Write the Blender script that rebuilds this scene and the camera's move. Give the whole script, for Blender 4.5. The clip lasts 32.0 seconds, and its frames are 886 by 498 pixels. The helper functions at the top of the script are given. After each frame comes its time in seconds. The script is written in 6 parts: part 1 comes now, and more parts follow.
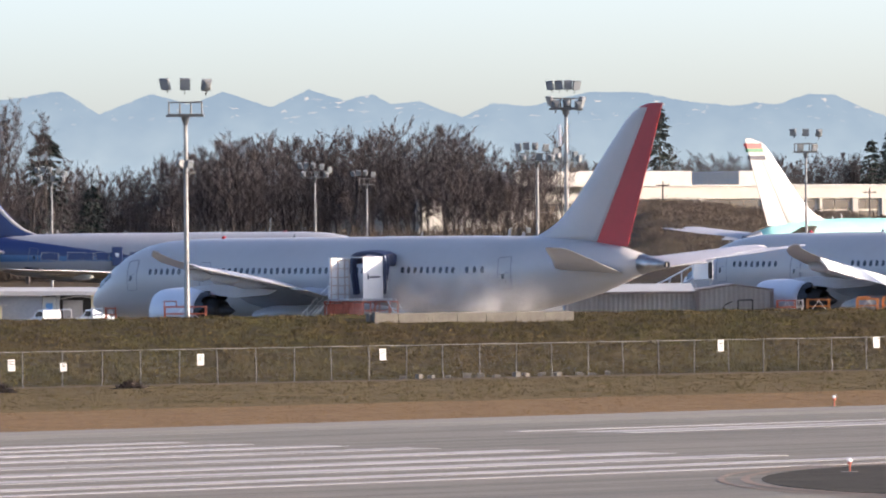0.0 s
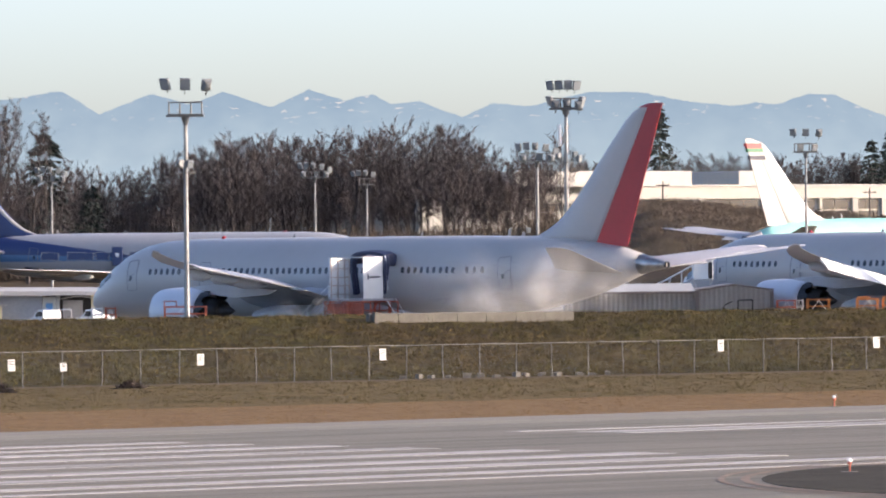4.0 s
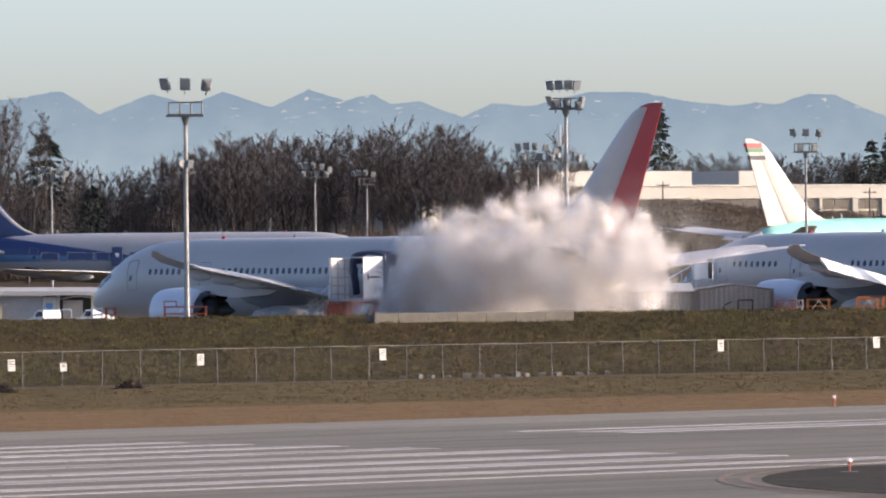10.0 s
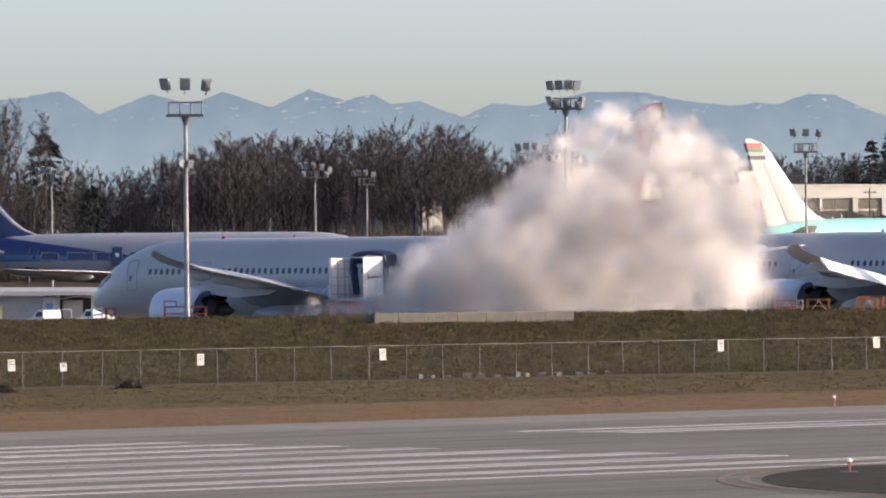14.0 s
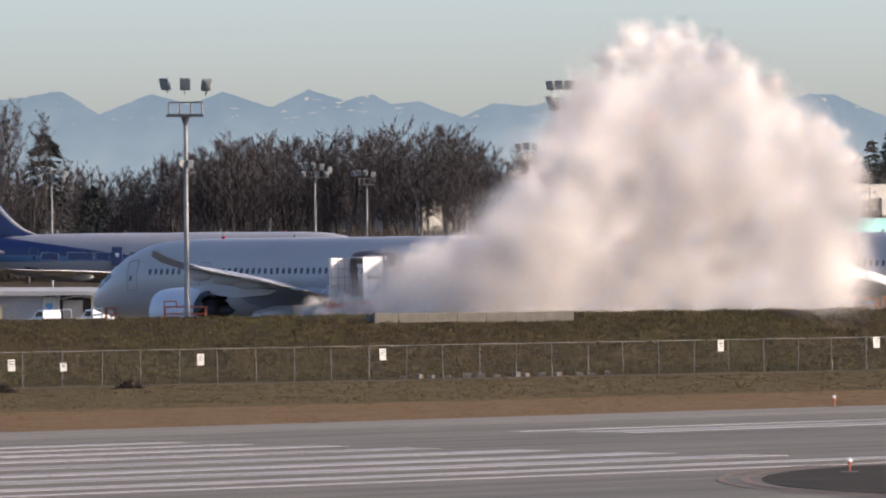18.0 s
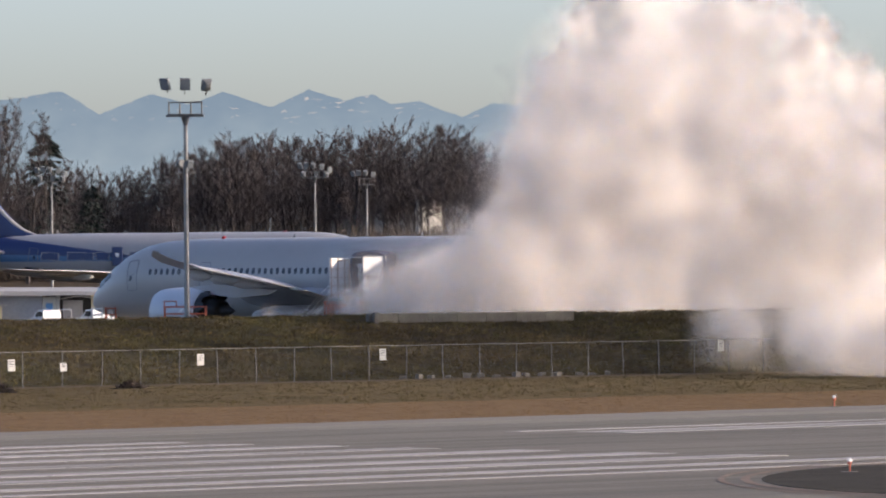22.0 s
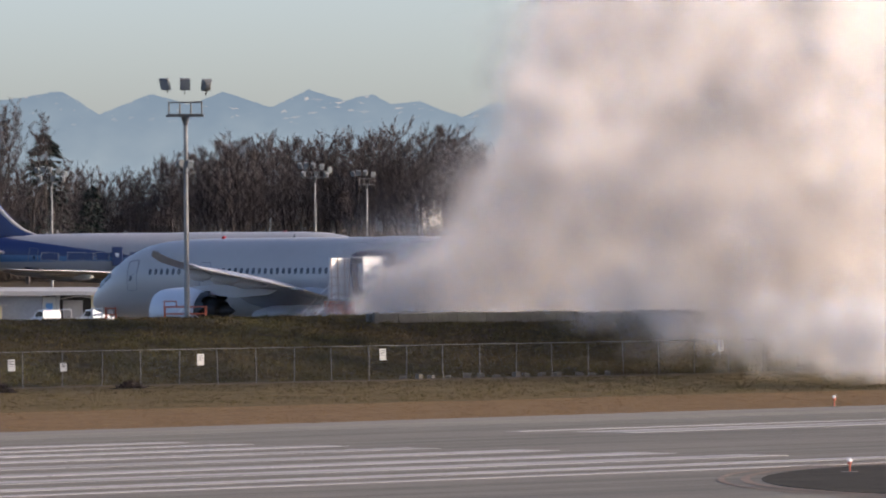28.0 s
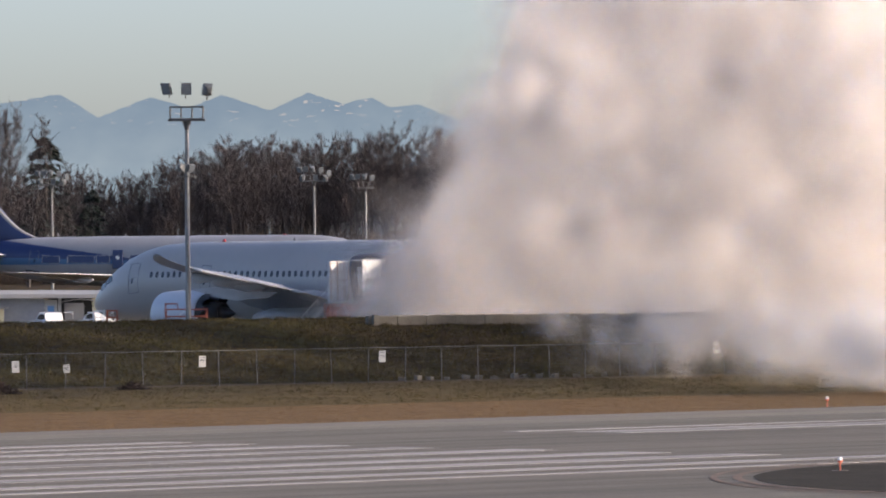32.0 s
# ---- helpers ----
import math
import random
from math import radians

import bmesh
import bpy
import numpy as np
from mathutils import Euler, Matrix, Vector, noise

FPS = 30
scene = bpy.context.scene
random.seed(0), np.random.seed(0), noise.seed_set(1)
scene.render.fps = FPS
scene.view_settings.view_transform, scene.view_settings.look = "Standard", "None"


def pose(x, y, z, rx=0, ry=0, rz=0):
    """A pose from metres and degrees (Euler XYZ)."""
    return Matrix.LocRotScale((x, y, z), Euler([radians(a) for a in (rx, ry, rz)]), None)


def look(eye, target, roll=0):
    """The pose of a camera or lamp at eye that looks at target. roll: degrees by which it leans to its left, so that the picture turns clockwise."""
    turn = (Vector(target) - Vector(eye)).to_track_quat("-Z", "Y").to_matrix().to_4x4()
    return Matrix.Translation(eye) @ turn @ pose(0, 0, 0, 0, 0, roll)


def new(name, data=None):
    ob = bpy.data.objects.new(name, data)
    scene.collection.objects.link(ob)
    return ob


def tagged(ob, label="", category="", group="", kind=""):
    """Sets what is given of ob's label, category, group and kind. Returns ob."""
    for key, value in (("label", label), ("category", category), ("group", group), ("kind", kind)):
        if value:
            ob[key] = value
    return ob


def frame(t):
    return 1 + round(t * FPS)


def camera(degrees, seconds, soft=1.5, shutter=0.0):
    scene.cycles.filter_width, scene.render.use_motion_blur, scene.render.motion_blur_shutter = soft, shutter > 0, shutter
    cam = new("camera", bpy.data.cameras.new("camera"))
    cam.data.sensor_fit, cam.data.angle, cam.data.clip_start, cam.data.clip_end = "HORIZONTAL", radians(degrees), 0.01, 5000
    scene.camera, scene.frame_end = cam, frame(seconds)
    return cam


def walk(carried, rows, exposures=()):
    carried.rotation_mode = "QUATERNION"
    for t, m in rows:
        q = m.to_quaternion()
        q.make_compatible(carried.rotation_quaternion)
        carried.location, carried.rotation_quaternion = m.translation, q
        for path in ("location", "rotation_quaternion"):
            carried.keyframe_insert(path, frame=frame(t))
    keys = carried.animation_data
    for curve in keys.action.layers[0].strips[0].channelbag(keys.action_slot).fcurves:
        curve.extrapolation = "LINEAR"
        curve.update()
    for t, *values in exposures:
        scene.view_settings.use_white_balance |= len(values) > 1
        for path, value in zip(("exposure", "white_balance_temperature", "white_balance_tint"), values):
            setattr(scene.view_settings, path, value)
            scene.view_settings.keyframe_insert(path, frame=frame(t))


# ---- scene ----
cam = camera(7.121, 32.0, soft=2.2)
REST = look((0, 0, 6.9), (0, 100, 6.9), -0.5)
EXPOSURES = [(0, 1.25, 7080, 18), (3.5, 1.23, 7080, 18), (6, 1.19, 7080, 18), (7.5, 1.1, 7080, 18), (9, 0.95, 7080, 18), (11, 0.85, 7080, 18), (13, 0.8, 7080, 18), (17, 0.72, 7080, 18), (20, 0.68, 7080, 18), (24, 0.66, 7080, 18), (32, 0.63, 7080, 18)]
walk(cam, [(0, REST), (31.8, REST), (31.9, look((0, -0.8, 6.9), (-0.012, 100, 6.91), -0.5)),
           (32, look((0, -4.5, 6.9), (0.02, 100, 6.945), -0.5))], EXPOSURES)

# ---- light: a low winter sun from beyond the tails, clear sky ----
SUN_AZ, SUN_EL = 93.0, 17.5
world = bpy.data.worlds.new("sky")
scene.world = world
world.use_nodes = True
wn = world.node_tree
wn.nodes.clear()
w_out, w_bg, w_sky = wn.nodes.new("ShaderNodeOutputWorld"), wn.nodes.new("ShaderNodeBackground"), wn.nodes.new("ShaderNodeTexSky")
w_sky.sky_type, w_sky.sun_disc = "NISHITA", False
w_sky.sun_elevation, w_sky.sun_rotation = radians(SUN_EL), radians(SUN_AZ)
w_sky.air_density, w_sky.dust_density, w_sky.ozone_density, w_sky.altitude = 0.7, 4.2, 2.2, 1100
w_bg.inputs["Strength"].default_value = 0.172
wn.links.new(w_sky.outputs[0], w_bg.inputs[0])
wn.links.new(w_bg.outputs[0], w_out.inputs[0])
SUN_DIR = Vector((math.sin(radians(SUN_AZ)) * math.cos(radians(SUN_EL)), math.cos(radians(SUN_AZ)) * math.cos(radians(SUN_EL)), math.sin(radians(SUN_EL))))
sun = new("sun", bpy.data.lights.new("sun", "SUN"))
sun.data.energy, sun.data.angle, sun.data.color = 3.8, radians(0.53), (1.0, 0.9, 0.78)
sun.matrix_world = look(SUN_DIR * 200, (0, 0, 0))


# ---- materials ----
def mat(name, color, rough=0.6, metal=0.0, vary=0.12, size=1.0, fine=8.0, bump=0.0, second=None, amount=0.5, spec=0.5, island=False, coords="Object", stretch=(1, 1, 1)):
    """A surface with a coarse and a fine variation of its colour, and a relief."""
    m = bpy.data.materials.new(name)
    m.use_nodes = True
    n, l = m.node_tree.nodes, m.node_tree.links
    b = n["Principled BSDF"]
    b.inputs["Roughness"].default_value, b.inputs["Metallic"].default_value = rough, metal
    b.inputs["Specular IOR Level"].default_value = spec
    tc, mp = n.new("ShaderNodeTexCoord"), n.new("ShaderNodeMapping")
    mp.inputs["Scale"].default_value = stretch
    l.new(tc.outputs[coords], mp.inputs[0])
    big, small = n.new("ShaderNodeTexNoise"), n.new("ShaderNodeTexNoise")
    for t, s, d in ((big, size, 4), (small, fine, 6)):
        t.inputs["Scale"].default_value, t.inputs["Detail"].default_value = s, d
        l.new(mp.outputs[0], t.inputs["Vector"])
    ramp = n.new("ShaderNodeMix")
    ramp.data_type = "RGBA"
    c2 = second or tuple(c * (1 - vary * 2) for c in color)
    ramp.inputs["A"].default_value, ramp.inputs["B"].default_value = (*color, 1), (*c2, 1)
    con = n.new("ShaderNodeMapRange")
    con.inputs["From Min"].default_value, con.inputs["From Max"].default_value = 0.5 - 0.35 * amount, 0.5 + 0.35 * amount + 0.02
    l.new(big.outputs["Fac"], con.inputs["Value"])
    l.new(con.outputs[0], ramp.inputs["Factor"])
    hsv = n.new("ShaderNodeHueSaturation")
    l.new(ramp.outputs["Result"], hsv.inputs["Color"])
    val = n.new("ShaderNodeMapRange")
    val.inputs["From Min"].default_value, val.inputs["From Max"].default_value = 0.25, 0.75
    val.inputs["To Min"].default_value, val.inputs["To Max"].default_value = 1 - vary, 1 + vary
    if island:
        geo, add = n.new("ShaderNodeNewGeometry"), n.new("ShaderNodeMix")
        add.inputs["Factor"].default_value = 0.6
        l.new(small.outputs["Fac"], add.inputs["A"])
        l.new(geo.outputs["Random Per Island"], add.inputs["B"])
        l.new(add.outputs["Result"], val.inputs["Value"])
    else:
        l.new(small.outputs["Fac"], val.inputs["Value"])
    l.new(val.outputs[0], hsv.inputs["Value"])
    l.new(hsv.outputs[0], b.inputs["Base Color"])
    if bump:
        bp = n.new("ShaderNodeBump")
        bp.inputs["Strength"].default_value, bp.inputs["Distance"].default_value = bump, 0.05
        l.new(small.outputs["Fac"], bp.inputs["Height"])
        l.new(bp.outputs[0], b.inputs["Normal"])
    return m


M = {}
M["paint_white"] = mat("paint_white", (0.40, 0.387, 0.378), 0.32, vary=0.03, size=0.25, fine=2, second=(0.365, 0.352, 0.343))
M["paint_grey"] = mat("paint_grey", (0.42, 0.42, 0.44), 0.4, vary=0.05, size=0.4, fine=3)
M["nacelle"] = mat("nacelle", (0.58, 0.62, 0.68), 0.28, vary=0.03, size=0.5, fine=3)
M["red_paint"] = mat("red_paint", (0.36, 0.028, 0.035), 0.4, vary=0.05, size=0.6, fine=4)
M["blue_paint"] = mat("blue_paint", (0.022, 0.042, 0.13), 0.3, vary=0.05, size=0.6, fine=4)
M["sky_paint"] = mat("sky_paint", (0.10, 0.26, 0.52), 0.3, vary=0.05, size=0.6, fine=4)
M["teal_primer"] = mat("teal_primer", (0.26, 0.58, 0.52), 0.5, vary=0.05, size=0.5, fine=4)
M["glass_dark"] = mat("glass_dark", (0.022, 0.027, 0.04), 0.12, vary=0.1)
M["seam"] = mat("seam", (0.20, 0.21, 0.23), 0.5, vary=0.1)
M["dark_metal"] = mat("dark_metal", (0.035, 0.035, 0.038), 0.45, metal=0.4, vary=0.2, size=3)
M["bare_metal"] = mat("bare_metal", (0.42, 0.41, 0.40), 0.32, metal=0.9, vary=0.15, size=3, fine=20)
M["steel"] = mat("steel", (0.48, 0.49, 0.50), 0.45, metal=0.5, vary=0.12, size=2, fine=12)
M["galvanised"] = mat("galvanised", (0.15, 0.15, 0.145), 0.55, metal=0.4, vary=0.15, size=2, fine=14)
M["mast_grey"] = mat("mast_grey", (0.27, 0.27, 0.265), 0.5, metal=0.3, vary=0.12, size=2, fine=14)
M["fin_white"] = mat("fin_white", (0.50, 0.48, 0.45), 0.4, vary=0.05, size=0.3, fine=3)
M["rubber"] = mat("rubber", (0.02, 0.02, 0.021), 0.85, vary=0.2)
M["orange_paint"] = mat("orange_paint", (0.60, 0.15, 0.09), 0.6, vary=0.15, size=3, fine=14)
M["canvas_blue"] = mat("canvas_blue", (0.012, 0.022, 0.07), 0.55, vary=0.2, size=3, fine=14, bump=0.6)
M["white_panel"] = mat("white_panel", (0.78, 0.78, 0.76), 0.5, vary=0.04, size=1, fine=8)
M["lamp_grey"] = mat("lamp_grey", (0.16, 0.17, 0.17), 0.5, vary=0.15, size=4)
M["lens"] = mat("lens", (0.22, 0.24, 0.25), 0.15, vary=0.05)
M["concrete"] = mat("concrete", (0.16, 0.148, 0.125), 0.85, vary=0.16, size=0.8, fine=7, bump=0.4, second=(0.11, 0.10, 0.085))
M["old_concrete"] = mat("old_concrete", (0.15, 0.14, 0.12), 0.9, vary=0.2, size=1.5, fine=8, bump=0.4)
M["wall_white"] = mat("wall_white", (0.40, 0.385, 0.345), 0.8, vary=0.04, size=0.1, fine=1)
M["metal_siding"] = mat("metal_siding", (0.33, 0.32, 0.305), 0.6, vary=0.06, size=0.6, fine=5)
M["roof_light"] = mat("roof_light", (0.40, 0.39, 0.37), 0.6, vary=0.06, size=0.6, fine=5)
M["bark"] = mat("bark", (0.055, 0.047, 0.045), 0.9, vary=0.35, size=0.25, fine=2, second=(0.068, 0.058, 0.054), amount=0.6)
M["twig"] = mat("twig", (0.054, 0.044, 0.044), 0.9, vary=0.3, size=0.12, fine=0.6, second=(0.060, 0.044, 0.040), amount=0.6)
M["conifer"] = mat("conifer", (0.020, 0.031, 0.023), 0.85, vary=0.35, size=0.4, fine=3, island=True)
M["brush"] = mat("brush", (0.066, 0.050, 0.041), 0.95, vary=0.35, size=0.08, fine=0.6, second=(0.078, 0.058, 0.038), island=True)
M["sign_white"] = mat("sign_white", (0.46, 0.46, 0.44), 0.5, vary=0.04)
M["green_paint"] = mat("green_paint", (0.03, 0.16, 0.07), 0.4, vary=0.05)
M["ink"] = mat("ink", (0.05, 0.05, 0.07), 0.6, vary=0.1)


# ---- building blocks ----
def mesh_of(name, bm, material, smooth=False):
    me = bpy.data.meshes.new(name)
    bm.normal_update()
    bm.to_mesh(me)
    bm.free()
    for one in (material if isinstance(material, (list, tuple)) else (material,)):
        me.materials.append(M[one] if isinstance(one, str) else one)
    if smooth:
        me.polygons.foreach_set("use_smooth", [True] * len(me.polygons))
    return me


def part(name, bm, material, parent=None, label="", smooth=False, at=None):
    """One bmesh as one mesh object, under a thing, or on its own."""
    ob = new(name, mesh_of(name, bm, material, smooth))
    if parent:
        ob.parent = parent
    if at is not None:
        ob.matrix_basis = at
    if label:
        tagged(ob, label)
    return ob


def again(name, data, parent, at):
    """A further piece on mesh data that is there already."""
    ob = new(name, data)
    ob.parent = parent
    ob.matrix_basis = at
    return ob


def thing(name, m, label, category, group="", kind=""):
    ob = new(name)
    ob.empty_display_size = 0.3
    ob.matrix_basis = m
    return tagged(ob, label, category, group, kind)


def box(bm, x0, x1, y0, y1, z0, z1, m=None, bevel=0.0):
    g = bmesh.ops.create_cube(bm, size=1.0, matrix=Matrix.Translation(((x0 + x1) / 2, (y0 + y1) / 2, (z0 + z1) / 2)) @ Matrix.Diagonal((x1 - x0, y1 - y0, z1 - z0, 1)))
    if bevel:
        e = list({e for v in g["verts"] for e in v.link_edges})
        r = bmesh.ops.bevel(bm, geom=e, offset=bevel, segments=1, affect="EDGES", profile=0.5)
        vs = r["verts"]
    else:
        vs = g["verts"]
    if m is not None:
        bmesh.ops.transform(bm, matrix=m, verts=[v for v in bm.verts if v in set(vs)] if bevel else vs)
    return bm


def bar(bm, a, b, r, r2=None, sides=6):
    """A round bar from a to b."""
    a, b = Vector(a), Vector(b)
    d = b - a
    m = Matrix.Translation((a + b) / 2) @ d.to_track_quat("Z", "Y").to_matrix().to_4x4()
    bmesh.ops.create_cone(bm, cap_ends=True, segments=sides, radius1=r, radius2=r if r2 is None else r2, depth=d.length, matrix=m)
    return bm


def loft(bm, rings, caps=True, close=True):
    """Skin over rings of points, all with the same count."""
    rows = [[bm.verts.new(p) for p in ring] for ring in rings]
    for a, b in zip(rows, rows[1:]):
        k = len(a)
        for i in range(k if close else k - 1):
            bm.faces.new((a[i], a[(i + 1) % k], b[(i + 1) % k], b[i]))
    if caps:
        bm.faces.new(rows[0][::-1])
        bm.faces.new(rows[-1])
    return bm


def flat(bm, pts):
    bm.faces.new([bm.verts.new(p) for p in pts])
    return bm


def slab(bm, pts, z0, z1):
    """An upright prism over a flat outline."""
    lo, hi = [bm.verts.new((x, y, z0)) for x, y in pts], [bm.verts.new((x, y, z1)) for x, y in pts]
    k = len(pts)
    for i in range(k):
        bm.faces.new((lo[i], lo[(i + 1) % k], hi[(i + 1) % k], hi[i]))
    bm.faces.new(hi)
    bm.faces.new(lo[::-1])
    return bm


def B():
    return bmesh.new()


def smooth_step(a, b, x):
    u = max(0.0, min(1.0, (x - a) / (b - a)))
    return u * u * (3 - 2 * u)


# ---- the ground: one sheet, with the berm between the airfield and the apron ----
RUN = Vector((0.731, 0.682))           # the way the runway goes
ACROSS = Vector((0.682, -0.731))       # across it, towards the viewer
RUN_0 = Vector((0.0, 288.0))           # a point of its far edge


def fence_y(x):
    return 378.0 + 0.675 * x


def crest_y(x):
    return 399.0 + 0.50 * x


def berm_height(x, y):
    foot, top = fence_y(x) + 2.5, crest_y(x)
    if y < foot:
        return 0.0
    if y < top:
        u = (y - foot) / (top - foot)
        return 3.15 * (u * 0.75 + 0.25 * smooth_step(0, 1, u))
    return 3.15 * (1 - smooth_step(top + 2.5, top + 13, y))


def hill_height(x, y):
    rise = 0.0045 * max(0.0, y - 560)
    hill = 9.4 * smooth_step(8, 30, x) * (1 - 0.2 * smooth_step(34, 52, x)) * smooth_step(760, 1020, y)
    return rise + hill + 1.5 * smooth_step(900, 1100, y)


def ground_height(x, y):
    h = berm_height(x, y) + hill_height(x, y)
    if berm_height(x, y) > 0.05:
        h += 0.10 * noise.noise(Vector((x * 0.5, y * 0.25, 0))) + 0.05 * noise.noise(Vector((x * 1.7, y * 0.9, 3)))
    return h


def grid_sheet(name, xs, ys, height, material):
    bm = B()
    rows = [[bm.verts.new((x, y, height(x, y))) for x in xs] for y in ys]
    for a, b in zip(rows, rows[1:]):
        for i in range(len(xs) - 1):
            bm.faces.new((a[i], a[i + 1], b[i + 1], b[i]))
    return part(name, bm, material, smooth=True)


def ground_material():
    """Grass turned dry by the runway, greener on the berm, concrete on the apron behind it, brush on the hill."""
    m = bpy.data.materials.new("ground")
    m.use_nodes = True
    n, l = m.node_tree.nodes, m.node_tree.links
    b = n["Principled BSDF"]
    b.inputs["Roughness"].default_value = 0.95
    b.inputs["Specular IOR Level"].default_value = 0.1
    tc = n.new("ShaderNodeTexCoord")

    def tex(scale, detail=5, stretch=(1, 1, 1)):
        mp, t = n.new("ShaderNodeMapping"), n.new("ShaderNodeTexNoise")
        mp.inputs["Scale"].default_value = stretch
        t.inputs["Scale"].default_value, t.inputs["Detail"].default_value = scale, detail
        t.inputs["Roughness"].default_value = 0.62
        l.new(tc.outputs["Object"], mp.inputs[0])
        l.new(mp.outputs[0], t.inputs["Vector"])
        return t.outputs["Fac"]

    def mix(f, a, bb):
        x = n.new("ShaderNodeMix")
        x.data_type = "RGBA"
        for sock, v in ((x.inputs["Factor"], f), (x.inputs["A"], a), (x.inputs["B"], bb)):
            if isinstance(v, tuple):
                sock.default_value = (*v, 1)
            else:
                l.new(v, sock)
        return x.outputs["Result"]

    def ranged(v, a, bb):
        r = n.new("ShaderNodeMapRange")
        r.inputs["From Min"].default_value, r.inputs["From Max"].default_value = a, bb
        l.new(v, r.inputs["Value"])
        return r.outputs[0]

    def line(ax, ay, c):
        d = n.new("ShaderNodeVectorMath")
        d.operation = "DOT_PRODUCT"
        d.inputs[1].default_value = (ax, ay, 0)
        l.new(tc.outputs["Object"], d.inputs[0])
        s, j = n.new("ShaderNodeMath"), n.new("ShaderNodeMath")
        s.operation, j.operation = "ADD", "MULTIPLY_ADD"
        s.inputs[1].default_value = c
        l.new(d.outputs["Value"], s.inputs[0])
        l.new(tex(0.35), j.inputs[0])
        j.inputs[1].default_value = 5.0
        l.new(s.outputs[0], j.inputs[2])
        return j.outputs[0]

    dry = mix(ranged(tex(0.5), 0.35, 0.65), (0.178, 0.112, 0.054), (0.136, 0.083, 0.038))
    green = mix(ranged(tex(0.22, 6), 0.38, 0.62), (0.118, 0.082, 0.036), (0.080, 0.062, 0.025))
    green = mix(ranged(tex(0.75, 7), 0.50, 0.66), green, (0.102, 0.071, 0.033))
    bank = mix(ranged(tex(0.10, 6, (1, 0.4, 1)), 0.40, 0.60), (0.046, 0.042, 0.016), (0.052, 0.037, 0.018))
    bank = mix(ranged(tex(0.9, 7), 0.42, 0.62), bank, (0.027, 0.022, 0.012))
    bank = mix(ranged(tex(2.6, 6), 0.56, 0.70), bank, (0.092, 0.071, 0.038))
    path = (0.093, 0.069, 0.044)
    apron = mix(ranged(tex(0.2), 0.3, 0.7), (0.22, 0.21, 0.185), (0.18, 0.172, 0.155))
    brush = mix(ranged(tex(0.05, 7), 0.38, 0.62), (0.049, 0.033, 0.020), (0.070, 0.051, 0.025))
    col = mix(ranged(line(-0.80, 1.0, -324.5), 0.0, 1.2), dry, green)
    col = mix(ranged(line(-0.675, 1.0, -377.5), 0.0, 0.8), col, path)
    col = mix(ranged(line(-0.675, 1.0, -382.0), 0.0, 0.8), col, bank)
    col = mix(ranged(line(-0.5, 1.0, -413.0), 0.0, 2.0), col, apron)
    col = mix(ranged(line(0.0, 1.0, -762.0), 0.0, 6.0), col, brush)
    hsv = n.new("ShaderNodeHueSaturation")
    l.new(col, hsv.inputs["Color"])
    v = n.new("ShaderNodeMapRange")
    v.inputs["From Min"].default_value, v.inputs["From Max"].default_value = 0.3, 0.7
    v.inputs["To Min"].default_value, v.inputs["To Max"].default_value = 0.72, 1.28
    l.new(tex(3.0, 6, (1, 0.35, 1)), v.inputs["Value"])
    l.new(v.outputs[0], hsv.inputs["Value"])
    l.new(hsv.outputs[0], b.inputs["Base Color"])
    bp = n.new("ShaderNodeBump")
    bp.inputs["Strength"].default_value, bp.inputs["Distance"].default_value = 0.5, 0.15
    l.new(tex(2.4, 7), bp.inputs["Height"])
    l.new(bp.outputs[0], b.inputs["Normal"])
    return m


def build_ground():
    xs = [-4500, -1500, -500, -220, -120, -80] + [-60 + 0.75 * i for i in range(161)] + [70, 90, 120, 160, 220, 500, 1500, 4500]
    ys = [-900, -200, 100, 250] + [300 + 0.75 * i for i in range(200)] + [460, 500, 540, 600, 680] + [740 + 20 * i for i in range(24)] + [1300, 1600, 2200, 3500, 4950]
    g = grid_sheet("ground", xs, ys, ground_height, ground_material())
    tagged(g, "grassy airfield ground with a berm and a concrete apron", "ground", kind="structure")


build_ground()


# ---- runway: pavement, markings ----
def on_runway(t, s):
    p = RUN_0 + RUN * t + ACROSS * s
    return p.x, p.y


def strip(bm, t0, t1, s0, s1, z):
    q = [on_runway(t0, s0), on_runway(t0, s1), on_runway(t1, s1), on_runway(t1, s0)]
    return slab(bm, q, z - 0.02, z)


